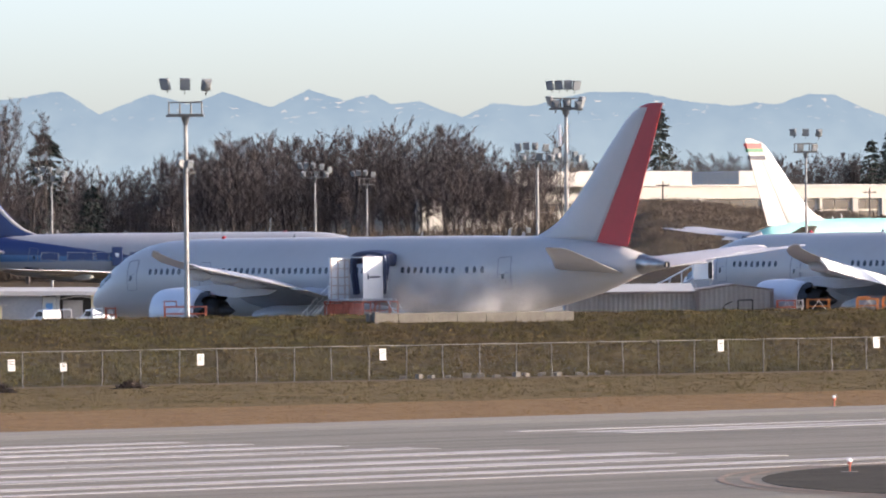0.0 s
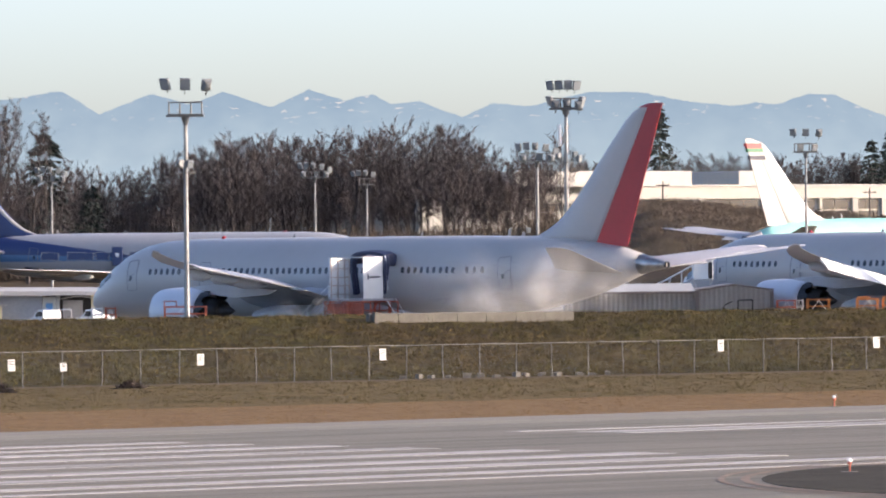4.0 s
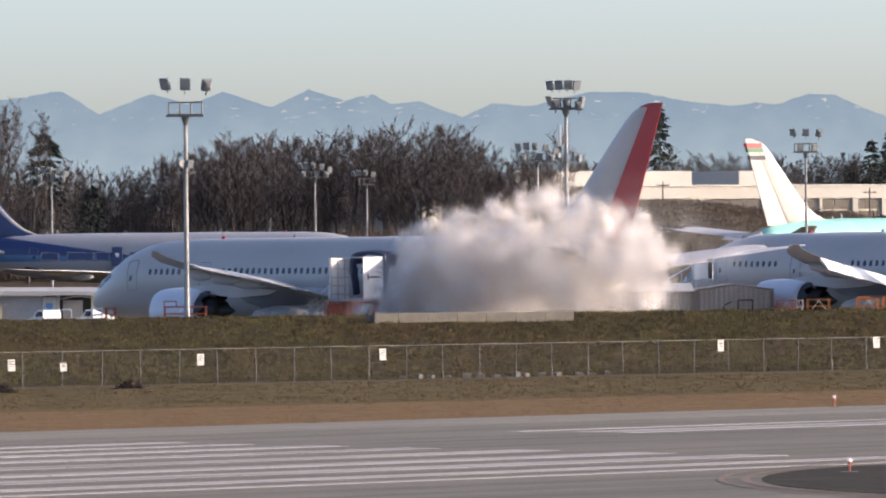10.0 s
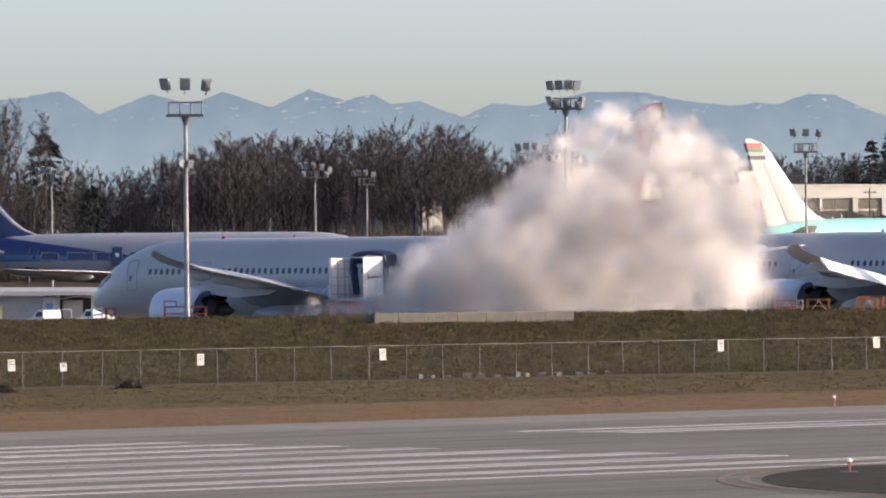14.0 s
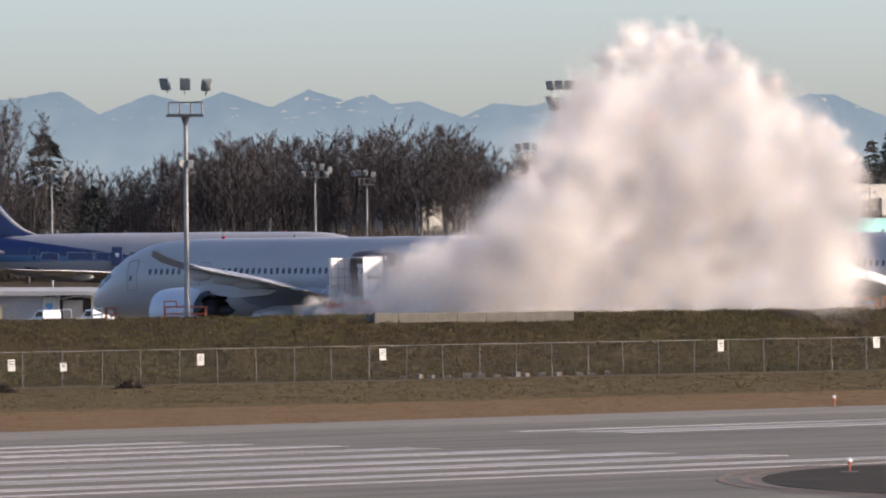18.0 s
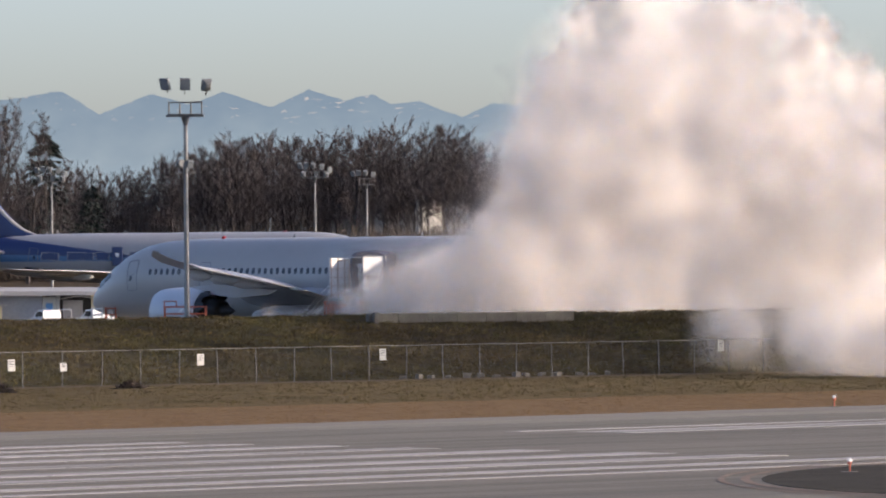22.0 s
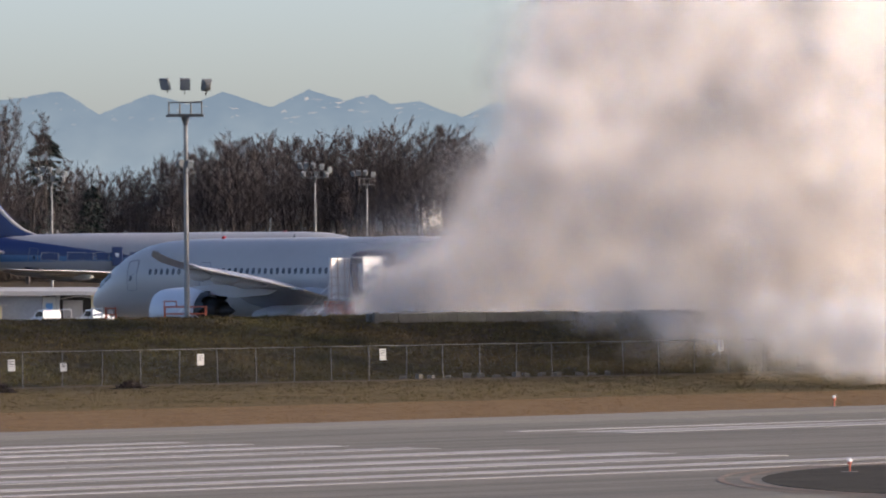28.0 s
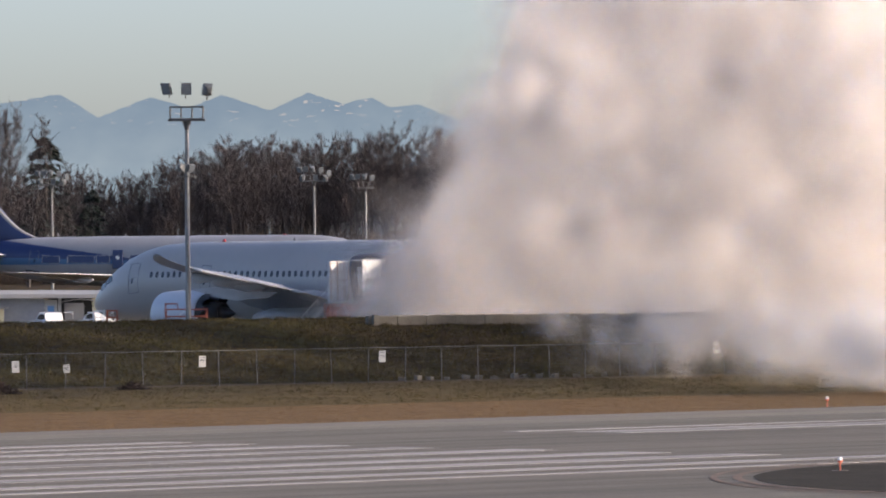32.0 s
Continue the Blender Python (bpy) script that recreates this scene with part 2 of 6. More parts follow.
def pavement_material(name, light, dark, streak):
    """Worn asphalt with long streaks of tyre rubber along the runway."""
    m = mat(name, light, 0.85, vary=0.14, size=0.35, fine=9, bump=0.25, second=dark, amount=0.8, spec=0.15)
    n, l = m.node_tree.nodes, m.node_tree.links
    tc, mp, t = n.new("ShaderNodeTexCoord"), n.new("ShaderNodeMapping"), n.new("ShaderNodeTexNoise")
    mp.vector_type = "TEXTURE"
    mp.inputs["Rotation"].default_value = (0, 0, math.atan2(RUN.y, RUN.x))
    mp.inputs["Scale"].default_value = (40, 1.6, 1)
    t.inputs["Scale"].default_value, t.inputs["Detail"].default_value = 1.0, 6
    l.new(tc.outputs["Object"], mp.inputs[0])
    l.new(mp.outputs[0], t.inputs["Vector"])
    r, x = n.new("ShaderNodeMapRange"), n.new("ShaderNodeMix")
    r.inputs["From Min"].default_value, r.inputs["From Max"].default_value = 0.42, 0.72
    r.inputs["To Max"].default_value = streak
    l.new(t.outputs["Fac"], r.inputs["Value"])
    x.data_type = "RGBA"
    x.inputs["B"].default_value = (0.06, 0.057, 0.05, 1)
    b = n["Principled BSDF"]
    was = b.inputs["Base Color"].links[0].from_socket
    l.new(was, x.inputs["A"])
    l.new(r.outputs[0], x.inputs["Factor"])
    l.new(x.outputs["Result"], b.inputs["Base Color"])
    return m


def build_runway():
    bm = B()
    strip(bm, -900, 1500, 0.0, 130, 0.03)
    road = part("runway", bm, pavement_material("runway_asphalt", (0.187, 0.171, 0.140), (0.153, 0.139, 0.114), 0.55))
    tagged(road, "worn grey runway asphalt with tyre streaks", "runway", kind="structure")
    bm = B()
    strip(bm, -900, 1500, 0.0, 8.5, 0.036)
    tagged(part("runway_shoulder", bm, pavement_material("shoulder_asphalt", (0.232, 0.214, 0.178), (0.20, 0.185, 0.155), 0.3)), "pale grey paved runway shoulder", "runway", kind="structure")
    lines = thing("runway_markings", Matrix(), "worn white threshold stripes and side lines on the runway", "road marking", kind="structure")
    paint = pavement_material("worn_marking", (0.40, 0.385, 0.365), (0.30, 0.285, 0.275), 0.6)
    for s0, s1, t0, t1 in ((16.0, 17.6, -220, -29), (20.4, 21.6, -220, -29.4), (24.4, 26.2, -220, -29), (29.4, 31.2, -220, -29.3), (34.6, 36.8, -220, -29), (40.3, 42.6, -220, -29.2), (45.4, 47.6, -220, -29)):
        bm = B()
        strip(bm, t0, t1, s0, s1, 0.042)
        part("stripe", bm, paint, lines)
    for s0, s1, t0, t1 in ((51.0, 52.6, -500, 700), (55.0, 55.9, -500, 700)):
        bm = B()
        strip(bm, t0, t1, s0, s1, 0.044)
        part("side_line", bm, paint, lines)
    for s0, s1, t0, t1 in ((16.8, 17.6, -12.5, 300), (19.6, 22.6, -11.5, 300)):
        bm = B()
        strip(bm, t0, t1, s0, s1, 0.042)
        part("aiming_bar", bm, paint, lines)
    # the newer asphalt of a taxiway joining, with its faded curved line
    bm = B()
    c, r = Vector((17.5, 208.5)), 8.2
    arc = [(c.x + r * math.cos(a), c.y + r * 1.9 * math.sin(a)) for a in np.linspace(radians(75), radians(285), 40)]
    slab(bm, arc + [(c.x + 60, 190), (c.x + 60, 240)], 0.02, 0.046)
    tagged(part("taxiway", bm, mat("new_asphalt", (0.052, 0.046, 0.036), 0.95, spec=0.08, vary=0.15, size=0.5, fine=8, bump=0.2)), "darker asphalt of a joining taxiway", "taxiway", kind="structure")
    bm = B()
    for rr, w in ((8.55, 0.28), (9.3, 0.2)):
        pts = np.linspace(radians(70), radians(290), 48)
        for a, b in zip(pts, pts[1:]):
            q = [(c.x + k * math.cos(u), c.y + k * 1.9 * math.sin(u)) for k, u in ((rr, a), (rr + w, a), (rr + w, b), (rr, b))]
            flat(bm, [(x, y, 0.05) for x, y in q])
    tagged(part("taxi_line", bm, mat("faded_yellow", (0.20, 0.135, 0.09), 0.8, vary=0.2, size=1, fine=6)), "faded brownish curved taxiway line", "road marking", kind="structure")


build_runway()


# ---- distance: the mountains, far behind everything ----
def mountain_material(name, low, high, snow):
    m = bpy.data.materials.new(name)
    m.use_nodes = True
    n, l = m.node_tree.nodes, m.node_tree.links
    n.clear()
    # the ridge glows; blue haze is painted into its colours, paler low down
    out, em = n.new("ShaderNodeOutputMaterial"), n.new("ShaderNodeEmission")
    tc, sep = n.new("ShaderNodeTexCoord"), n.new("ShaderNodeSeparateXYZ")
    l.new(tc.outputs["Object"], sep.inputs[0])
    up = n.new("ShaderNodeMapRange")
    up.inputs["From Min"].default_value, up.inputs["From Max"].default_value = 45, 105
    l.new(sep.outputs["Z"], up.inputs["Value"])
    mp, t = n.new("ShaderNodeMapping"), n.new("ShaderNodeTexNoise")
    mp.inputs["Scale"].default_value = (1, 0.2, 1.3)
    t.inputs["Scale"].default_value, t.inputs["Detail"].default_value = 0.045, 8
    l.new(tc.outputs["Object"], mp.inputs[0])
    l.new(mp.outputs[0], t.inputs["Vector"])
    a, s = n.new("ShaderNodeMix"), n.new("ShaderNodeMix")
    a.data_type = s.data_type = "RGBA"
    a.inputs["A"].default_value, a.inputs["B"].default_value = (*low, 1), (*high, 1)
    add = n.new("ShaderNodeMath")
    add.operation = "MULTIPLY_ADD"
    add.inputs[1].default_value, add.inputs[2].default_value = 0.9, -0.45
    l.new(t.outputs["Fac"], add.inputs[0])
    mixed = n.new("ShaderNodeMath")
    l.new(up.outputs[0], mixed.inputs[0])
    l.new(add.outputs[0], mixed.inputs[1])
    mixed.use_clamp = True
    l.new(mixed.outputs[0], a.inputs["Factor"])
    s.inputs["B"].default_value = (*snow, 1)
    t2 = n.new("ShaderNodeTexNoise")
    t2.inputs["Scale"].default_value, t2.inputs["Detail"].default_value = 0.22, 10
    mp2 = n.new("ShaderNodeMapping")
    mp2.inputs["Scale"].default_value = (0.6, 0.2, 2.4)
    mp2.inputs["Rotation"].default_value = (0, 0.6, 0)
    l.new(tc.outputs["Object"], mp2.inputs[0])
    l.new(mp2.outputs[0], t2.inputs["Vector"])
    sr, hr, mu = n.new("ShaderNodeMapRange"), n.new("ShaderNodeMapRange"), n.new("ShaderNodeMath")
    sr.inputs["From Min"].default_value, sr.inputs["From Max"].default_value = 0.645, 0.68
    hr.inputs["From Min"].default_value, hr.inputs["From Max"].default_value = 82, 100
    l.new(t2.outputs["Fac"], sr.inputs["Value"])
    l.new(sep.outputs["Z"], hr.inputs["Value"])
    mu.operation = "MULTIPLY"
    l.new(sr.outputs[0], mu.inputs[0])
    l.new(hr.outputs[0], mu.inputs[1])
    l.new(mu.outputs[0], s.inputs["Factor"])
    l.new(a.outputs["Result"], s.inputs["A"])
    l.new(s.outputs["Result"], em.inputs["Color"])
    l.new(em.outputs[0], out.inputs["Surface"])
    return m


def ridge(name, y, outline, rough, material, seed):
    """A ridge whose height follows an outline of a few summits and saddles, roughened."""
    bm = B()
    xs = np.arange(outline[0][0], outline[-1][0], 1.6)
    ox, oz = [p[0] for p in outline], [p[1] for p in outline]
    front = []
    for x in xs:
        z = float(np.interp(x, ox, oz))
        z += rough * (noise.noise(Vector((x * 0.05, seed, 0))) + 0.5 * noise.noise(Vector((x * 0.16, seed, 1))) + 0.25 * noise.noise(Vector((x * 0.5, seed, 2))))
        front.append([(x, y - (1 - k) * 220, z * k + 8 * (1 - k) + rough * 2.0 * math.sin(k * math.pi) * noise.noise(Vector((x * 0.06, k * 4, seed)))) for k in (0, 0.25, 0.5, 0.75, 0.9, 1)])
    rows = [[bm.verts.new(p) for p in r] for r in front]
    for a, b in zip(rows, rows[1:]):
        for i in range(5):
            bm.faces.new((a[i], a[i + 1], b[i + 1], b[i]))
    return part(name, bm, material, smooth=True)


def build_mountains():
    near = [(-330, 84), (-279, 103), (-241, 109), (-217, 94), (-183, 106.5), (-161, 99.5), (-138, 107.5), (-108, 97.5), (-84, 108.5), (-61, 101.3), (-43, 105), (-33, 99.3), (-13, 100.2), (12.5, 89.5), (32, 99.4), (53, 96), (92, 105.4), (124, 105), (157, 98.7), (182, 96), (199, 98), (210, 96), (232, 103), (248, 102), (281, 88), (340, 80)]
    ob = ridge("mountain_ridge", 4500, near, 1.3, mountain_material("painted_haze_mountain", (0.205, 0.275, 0.325), (0.14, 0.205, 0.27), (0.36, 0.36, 0.36)), 1.0)
    tagged(ob, "glowing mountain ridge with blue haze painted on and patches of snow", "mountains", kind="structure")
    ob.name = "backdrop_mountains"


build_mountains()


# ---- airliners ----
# aft of the nose: half width, top, bottom
BODY = [(0.0, 0.06, 3.22, 3.08), (0.25, 0.52, 3.68, 2.70), (0.7, 0.94, 4.14, 2.44), (1.4, 1.40, 4.74, 2.20), (2.3, 1.82, 5.40, 2.04), (3.3, 2.18, 6.06, 1.94), (4.6, 2.5, 6.76, 1.87), (6.2, 2.72, 7.32, 1.82), (8.2, 2.84, 7.66, 1.79),
        (11, 2.885, 7.8, 1.78), (18, 2.885, 7.83, 1.78), (28, 2.885, 7.83, 1.78), (37, 2.885, 7.83, 1.80), (40.5, 2.84, 7.82, 1.98), (44, 2.62, 7.76, 2.42), (47.5, 2.2, 7.58, 3.02), (50.2, 1.68, 7.3, 3.66), (52.4, 1.18, 6.96, 4.36), (54.3, 0.72, 6.46, 5.04)]
CONE = [(54.3, 0.73, 6.47, 5.03), (55.2, 0.52, 6.22, 5.22), (56.0, 0.36, 6.02, 5.36), (56.5, 0.27, 5.92, 5.42)]


def body_at(a):
    col = list(zip(*BODY))
    return [float(np.interp(a, col[0], col[k])) for k in (1, 2, 3)]


def body_ring(a, w, top, bottom, k=40):
    zc, h = (top + bottom) / 2, (top - bottom) / 2
    return [(-a, w * math.cos(u), zc + h * math.sin(u)) for u in (2 * math.pi * i / k for i in range(k))]


def on_body(a, z, side, out=0.012):
    """The pose on the body's skin at that height: x along the body, y up the skin, z outwards."""
    w, top, bottom = body_at(a)
    zc, h = (top + bottom) / 2, (top - bottom) / 2
    su = max(-0.99, min(0.99, (z - zc) / h))
    cu = math.sqrt(1 - su * su)
    w2, t2, b2 = body_at(a + 0.4)
    h2, zc2 = (t2 - b2) / 2, (t2 + b2) / 2
    fore = (Vector((-a - 0.4, side * w2 * cu, zc2 + h2 * su)) - Vector((-a, side * w * cu, z))).normalized()
    n = Vector((0, side * cu / w, su / h)).normalized()
    n = (n - fore * n.dot(fore)).normalized()
    x = fore * (1 if side < 0 else -1)
    y = n.cross(x).normalized()
    m = Matrix((x, y, n)).transposed().to_4x4()
    return Matrix.Translation(Vector((-a, side * w * cu, z)) + n * out) @ m


def oval(w, h, depth=0.02, k=12, p=0.6):
    bm = B()
    pts = []
    for i in range(k):
        u = 2 * math.pi * i / k
        c, s = math.cos(u), math.sin(u)
        pts.append((w / 2 * math.copysign(abs(c) ** p, c), h / 2 * math.copysign(abs(s) ** p, s)))
    slab(bm, pts, -depth, 0.0)
    return bm


def frame_ring(w, h, t, r=0.12):
    """A thin rounded frame of a door, bent with the skin by a few segments."""
    bm = B()
    path = []
    for cx, cy, a0 in ((w / 2 - r, h / 2 - r, 0), (-w / 2 + r, h / 2 - r, 90), (-w / 2 + r, -h / 2 + r, 180), (w / 2 - r, -h / 2 + r, 270)):
        for k in range(4):
            a = radians(a0 + 30 * k)
            path.append((cx + r * math.cos(a), cy + r * math.sin(a), math.cos(a), math.sin(a)))
    path2 = []
    for i, p in enumerate(path):
        q = path[(i + 1) % len(path)]
        steps = max(1, int(math.hypot(q[0] - p[0], q[1] - p[1]) / 0.25))
        path2 += [tuple(p[j] + (q[j] - p[j]) * k / steps for j in range(4)) for k in range(steps)]
    sag = lambda y: -y * y / (2 * 2.95)
    rows = [[bm.verts.new((x, y, sag(y) - 0.02)), bm.verts.new((x, y, sag(y))), bm.verts.new((x - nx * t, y - ny * t, sag(y))), bm.verts.new((x - nx * t, y - ny * t, sag(y) - 0.02))] for x, y, nx, ny in path2]
    for i, a in enumerate(rows):
        b = rows[(i + 1) % len(rows)]
        for j in range(3):
            bm.faces.new((a[j], b[j], b[j + 1], a[j + 1]))
    return bm


def foil(chord, thick, k=9):
    """The outline of a wing section: from the trailing edge over the top to the nose and back below."""
    up, low = [], []
    for i in range(k + 1):
        x = 0.5 * (1 + math.cos(math.pi * i / k))
        t = 5 * thick * (0.2969 * math.sqrt(x) - 0.126 * x - 0.3516 * x * x + 0.2843 * x ** 3 - 0.1015 * x ** 4)
        camber = 0.02 * math.sin(math.pi * x)
        up.append((x * chord, (camber + t) * chord))
        low.append((x * chord, (camber - t) * chord))
    return up + low[::-1][1:-1]


WING = [(1.5, 16.5, 12.4, 3.3, 0.14), (2.9, 17.4, 10.6, 4.0, 0.13), (6.0, 19.5, 8.8, 4.65, 0.11), (9.7, 22.1, 7.3, 5.0, 0.10), (15, 25.7, 5.8, 5.45, 0.09), (21, 29.8, 4.4, 5.8, 0.08), (26.5, 33.6, 3.2, 6.2, 0.075), (29.8, 36.2, 2.2, 6.5, 0.07), (32.0, 38.3, 1.2, 6.75, 0.08), (33.8, 40.3, 0.4, 6.97, 0.08)]
FLAT_WING = [(s[0], s[1], s[2], z, s[4]) for s, z in zip(WING, (2.9, 2.9, 2.9, 2.9, 2.95, 3.15, 3.4, 3.5, 3.6, 3.7))]
INCIDENCE = 5.0


def wing_mesh(sections, side, twist=0.0):
    bm = B()
    rings = []
    for y, a, c, z, th in sections:
        tw = radians(twist)
        rings.append([(-a - px * math.cos(tw) - pz * math.sin(tw), side * y, z + pz * math.cos(tw) - px * math.sin(tw)) for px, pz in foil(c, th)])
    if side < 0:
        rings = [r[::-1] for r in rings]
    return loft(bm, rings)


def pod(bm, points, k=28):
    """A body of revolution along x: aft, radius, height of the centre line."""
    return loft(bm, [[(-a, r * math.cos(2 * math.pi * i / k), z + r * math.sin(2 * math.pi * i / k)) for i in range(k)] for a, r, z in points], caps=False)


def build_airliner(name, m, label, look_of, group="parked airliners"):
    """A wide-body twin jet, nose towards +x, the nose's tip over the origin."""
    L = look_of
    jet = thing(name, m, label, "aeroplane", group)
    bm = loft(B(), [body_ring(*s) for s in BODY])
    part("fuselage", bm, L.get("body", "paint_white"), jet, L.get("body_label", ""), smooth=True)
    bm = loft(B(), [body_ring(*s, k=28) for s in CONE])
    part("tail_cone", bm, "bare_metal", jet, "bare metal tail cone", smooth=True)
    bm = B()
    pod(bm, [(56.35, 0.24, 5.67), (56.62, 0.25, 5.67), (56.62, 0.19, 5.67), (56.3, 0.18, 5.67), (56.25, 0.0, 5.67)], 16)
    part("exhaust", bm, "dark_metal", jet, "dark exhaust outlet", smooth=True)
    # keel fairing under the wing
    bm = loft(B(), [[(-a, w * math.cos(u), z + h * math.sin(u)) for u in (2 * math.pi * i / 24 for i in range(24))] for a, w, h, z in ((16.5, 0.4, 0.2, 2.1), (18.5, 2.2, 0.7, 2.15), (21, 3.1, 1.1, 2.3), (26, 3.25, 1.2, 2.35), (31, 3.0, 1.0, 2.4), (34, 1.8, 0.6, 2.3), (36, 0.3, 0.2, 2.2))])
    part("wing_fairing", bm, L.get("belly", "paint_grey"), jet, smooth=True)
    plan = L.get("sections", WING)
    for side in (1, -1):
        wing = part("wing", wing_mesh(plan, side, INCIDENCE), L.get("wing", "paint_grey"), jet, smooth=True)
        for y, a0, n in ((5.2, 27.7, 4.2), (12.4, 28.1, 3.8), (17.2, 30.5, 3.2), (22.0, 32.8, 2.6)):
            z = float(np.interp(y, [s[0] for s in plan], [s[3] for s in plan])) - 0.55
            bm = loft(B(), [[(-(a0 + n * (u - 0.45)), side * y + 0.28 * r * math.cos(k * math.pi / 5), z - 0.18 * u + 0.42 * r * math.sin(k * math.pi / 5)) for k in range(10)] for u, r in ((0, 0.1), (0.15, 0.75), (0.4, 1.0), (0.7, 0.8), (0.92, 0.35), (1.0, 0.05))])
            part("flap_fairing", bm, L.get("fairing", "paint_grey"), wing, smooth=True)
        for y0, y1 in ((4.0, 9.0), (10.6, 20.5), (21.0, 26.5)):
            rows = []
            for y in (y0, y1):
                le, c, z = (float(np.interp(y, [s[0] for s in plan], [s[k] for s in plan])) for k in (1, 2, 3))
                z -= c * math.sin(radians(INCIDENCE))
                te, fc = le + c, 0.16 * c + 0.35
                dz = 0.32 * L.get("droop", 1.0)
                rows.append([(-te + 0.15, side * y, z + 0.05), (-te - fc * 0.75, side * y, z - 0.05 - dz), (-te - fc * 0.72, side * y, z - 0.11 - dz), (-te + 0.25, side * y, z - 0.14)])
            part("flap", loft(B(), rows if side > 0 else rows[::-1]), L.get("flap", "paint_white"), wing)
        # horizontal tail
        part("tailplane", wing_mesh([(0.9, 46.9, 6.4, 5.45, 0.10), (5.2, 50.5, 4.4, 6.1, 0.09), (10.2, 54.4, 2.3, 6.9, 0.08), (10.8, 55.2, 1.3, 6.96, 0.06)], side, 3.0), L.get("stab", "paint_grey"), jet, smooth=True)
        # engine
        eng = thing("engine", pose(0, side * 9.7, 0), "", "")
        eng.parent = jet
        for key in list(eng.keys()):
            del eng[key]
        z0 = 2.55
        bm = pod(B(), [(18.6, 0.0, z0), (18.6, 1.36, z0), (17.6, 1.37, z0), (17.08, 1.45, z0), (17.0, 1.52, z0), (17.1, 1.60, z0), (17.6, 1.68, z0 + 0.01), (18.8, 1.73, z0 + 0.03), (20.0, 1.69, z0 + 0.05), (21.0, 1.55, z0 + 0.06), (21.5, 1.45, z0 + 0.06), (21.48, 1.40, z0 + 0.06), (20.5, 1.42, z0 + 0.05)])
        part("cowling", bm, L.get("cowl", "nacelle"), eng, smooth=True)
        k = 36
        zig = [0.42 if i % 4 in (1, 2) else 0.0 for i in range(k)]
        ring = lambda a, r, f: [(-(a + f * zig[i]), r * math.cos(2 * math.pi * i / k), z0 + 0.06 + r * math.sin(2 * math.pi * i / k)) for i in range(k)]
        part("nozzle", loft(B(), [ring(21.45, 1.47, 0), ring(21.95, 1.42, 1), ring(21.95, 1.36, 1), ring(21.4, 1.36, 0)], caps=False), "dark_metal", eng, "dark serrated nozzle")
        part("core", pod(B(), [(20.6, 1.2, z0 + 0.05), (21.8, 1.02, z0 + 0.06), (23.0, 0.74, z0 + 0.08), (23.0, 0.66, z0 + 0.08), (22.4, 0.6, z0 + 0.08), (23.6, 0.34, z0 + 0.08), (24.2, 0.04, z0 + 0.08)]), "dark_metal", eng, "dark exhaust core", smooth=True)
        for b in range(18):
            u = 2 * math.pi * b / 18
            bm = B()
            flat(bm, [(-18.45, 0.3 * math.cos(u), z0 + 0.3 * math.sin(u)), (-18.35, 1.33 * math.cos(u), z0 + 1.33 * math.sin(u)), (-18.5, 1.33 * math.cos(u + 0.3), z0 + 1.33 * math.sin(u + 0.3)), (-18.55, 0.3 * math.cos(u + 0.4), z0 + 0.3 * math.sin(u + 0.4))])
            part("fan_blade", bm, "dark_metal", eng)
        bm = loft(B(), [[(-a0, w, zt), (-a1, w, zb), (-a1, -w, zb), (-a0, -w, zt)] for a0, a1, w, zt, zb in ((18.2, 18.8, 0.10, 4.2, 4.0), (22.0, 20.0, 0.25, 4.5, 4.0), (26.0, 24.5, 0.22, 4.25, 3.55), (28.5, 27.5, 0.08, 4.1, 3.75))])
        part("pylon", bm, L.get("belly", "paint_grey"), eng)
        # main gear
        gear = thing("main_gear", pose(-28.5, side * 4.9, 0), "", "")
        gear.parent = jet
        for key in list(gear.keys()):
            del gear[key]
        part("strut", bar(bar(B(), (0, 0, 0.7), (0, -0.2 * side, 3.3), 0.19, sides=10), (0, 0, 1.4), (0.9, -0.5 * side, 3.0), 0.09), "steel", gear)
        for dx in (-0.75, 0.75):
            for dy in (-0.62, 0.62):
                bm = B()
                bmesh.ops.create_cone(bm, cap_ends=True, segments=20, radius1=0.62, radius2=0.62, depth=0.46, matrix=pose(dx, dy, 0.62, 90))
                part("wheel", bm, "rubber", gear)
        part("bogie", bar(bar(bar(B(), (-0.85, 0, 0.62), (0.85, 0, 0.62), 0.14), (-0.75, -0.62, 0.62), (-0.75, 0.62, 0.62), 0.09), (0.75, -0.62, 0.62), (0.75, 0.62, 0.62), 0.09), "steel", gear)
    nose_gear = thing("nose_gear", pose(-5.9, 0, 0), "", "")
    nose_gear.parent = jet
    for key in list(nose_gear.keys()):
        del nose_gear[key]
    part("strut", bar(bar(B(), (0, 0, 0.5), (0, 0, 2.3), 0.13, sides=10), (0, 0, 1.1), (1.0, 0, 2.1), 0.07), "steel", nose_gear)
    for dy in (-0.36, 0.36):
        bm = B()
        bmesh.ops.create_cone(bm, cap_ends=True, segments=18, radius1=0.5, radius2=0.5, depth=0.36, matrix=pose(0, dy, 0.5, 90))
        part("wheel", bm, "rubber", nose_gear)
    # fin and rudder, in one plane of the body
    def fin_ring(z, a0, a1, th):
        n = 9
        c = a1 - a0
        side = [(a0 + c * k / n, th * c * (0.5 * math.sin(math.pi * (k / n) ** 0.7) + 0.04)) for k in range(n + 1)]
        return [(-a, w, z) for a, w in side] + [(-a, -w, z) for a, w in side[::-1]]
    hinge = lambda z: 50.2 + (z - 7.2) * (55.05 - 50.2) / 9.1
    back = lambda z: 52.95 + (z - 7.0) * (56.25 - 52.95) / 9.3
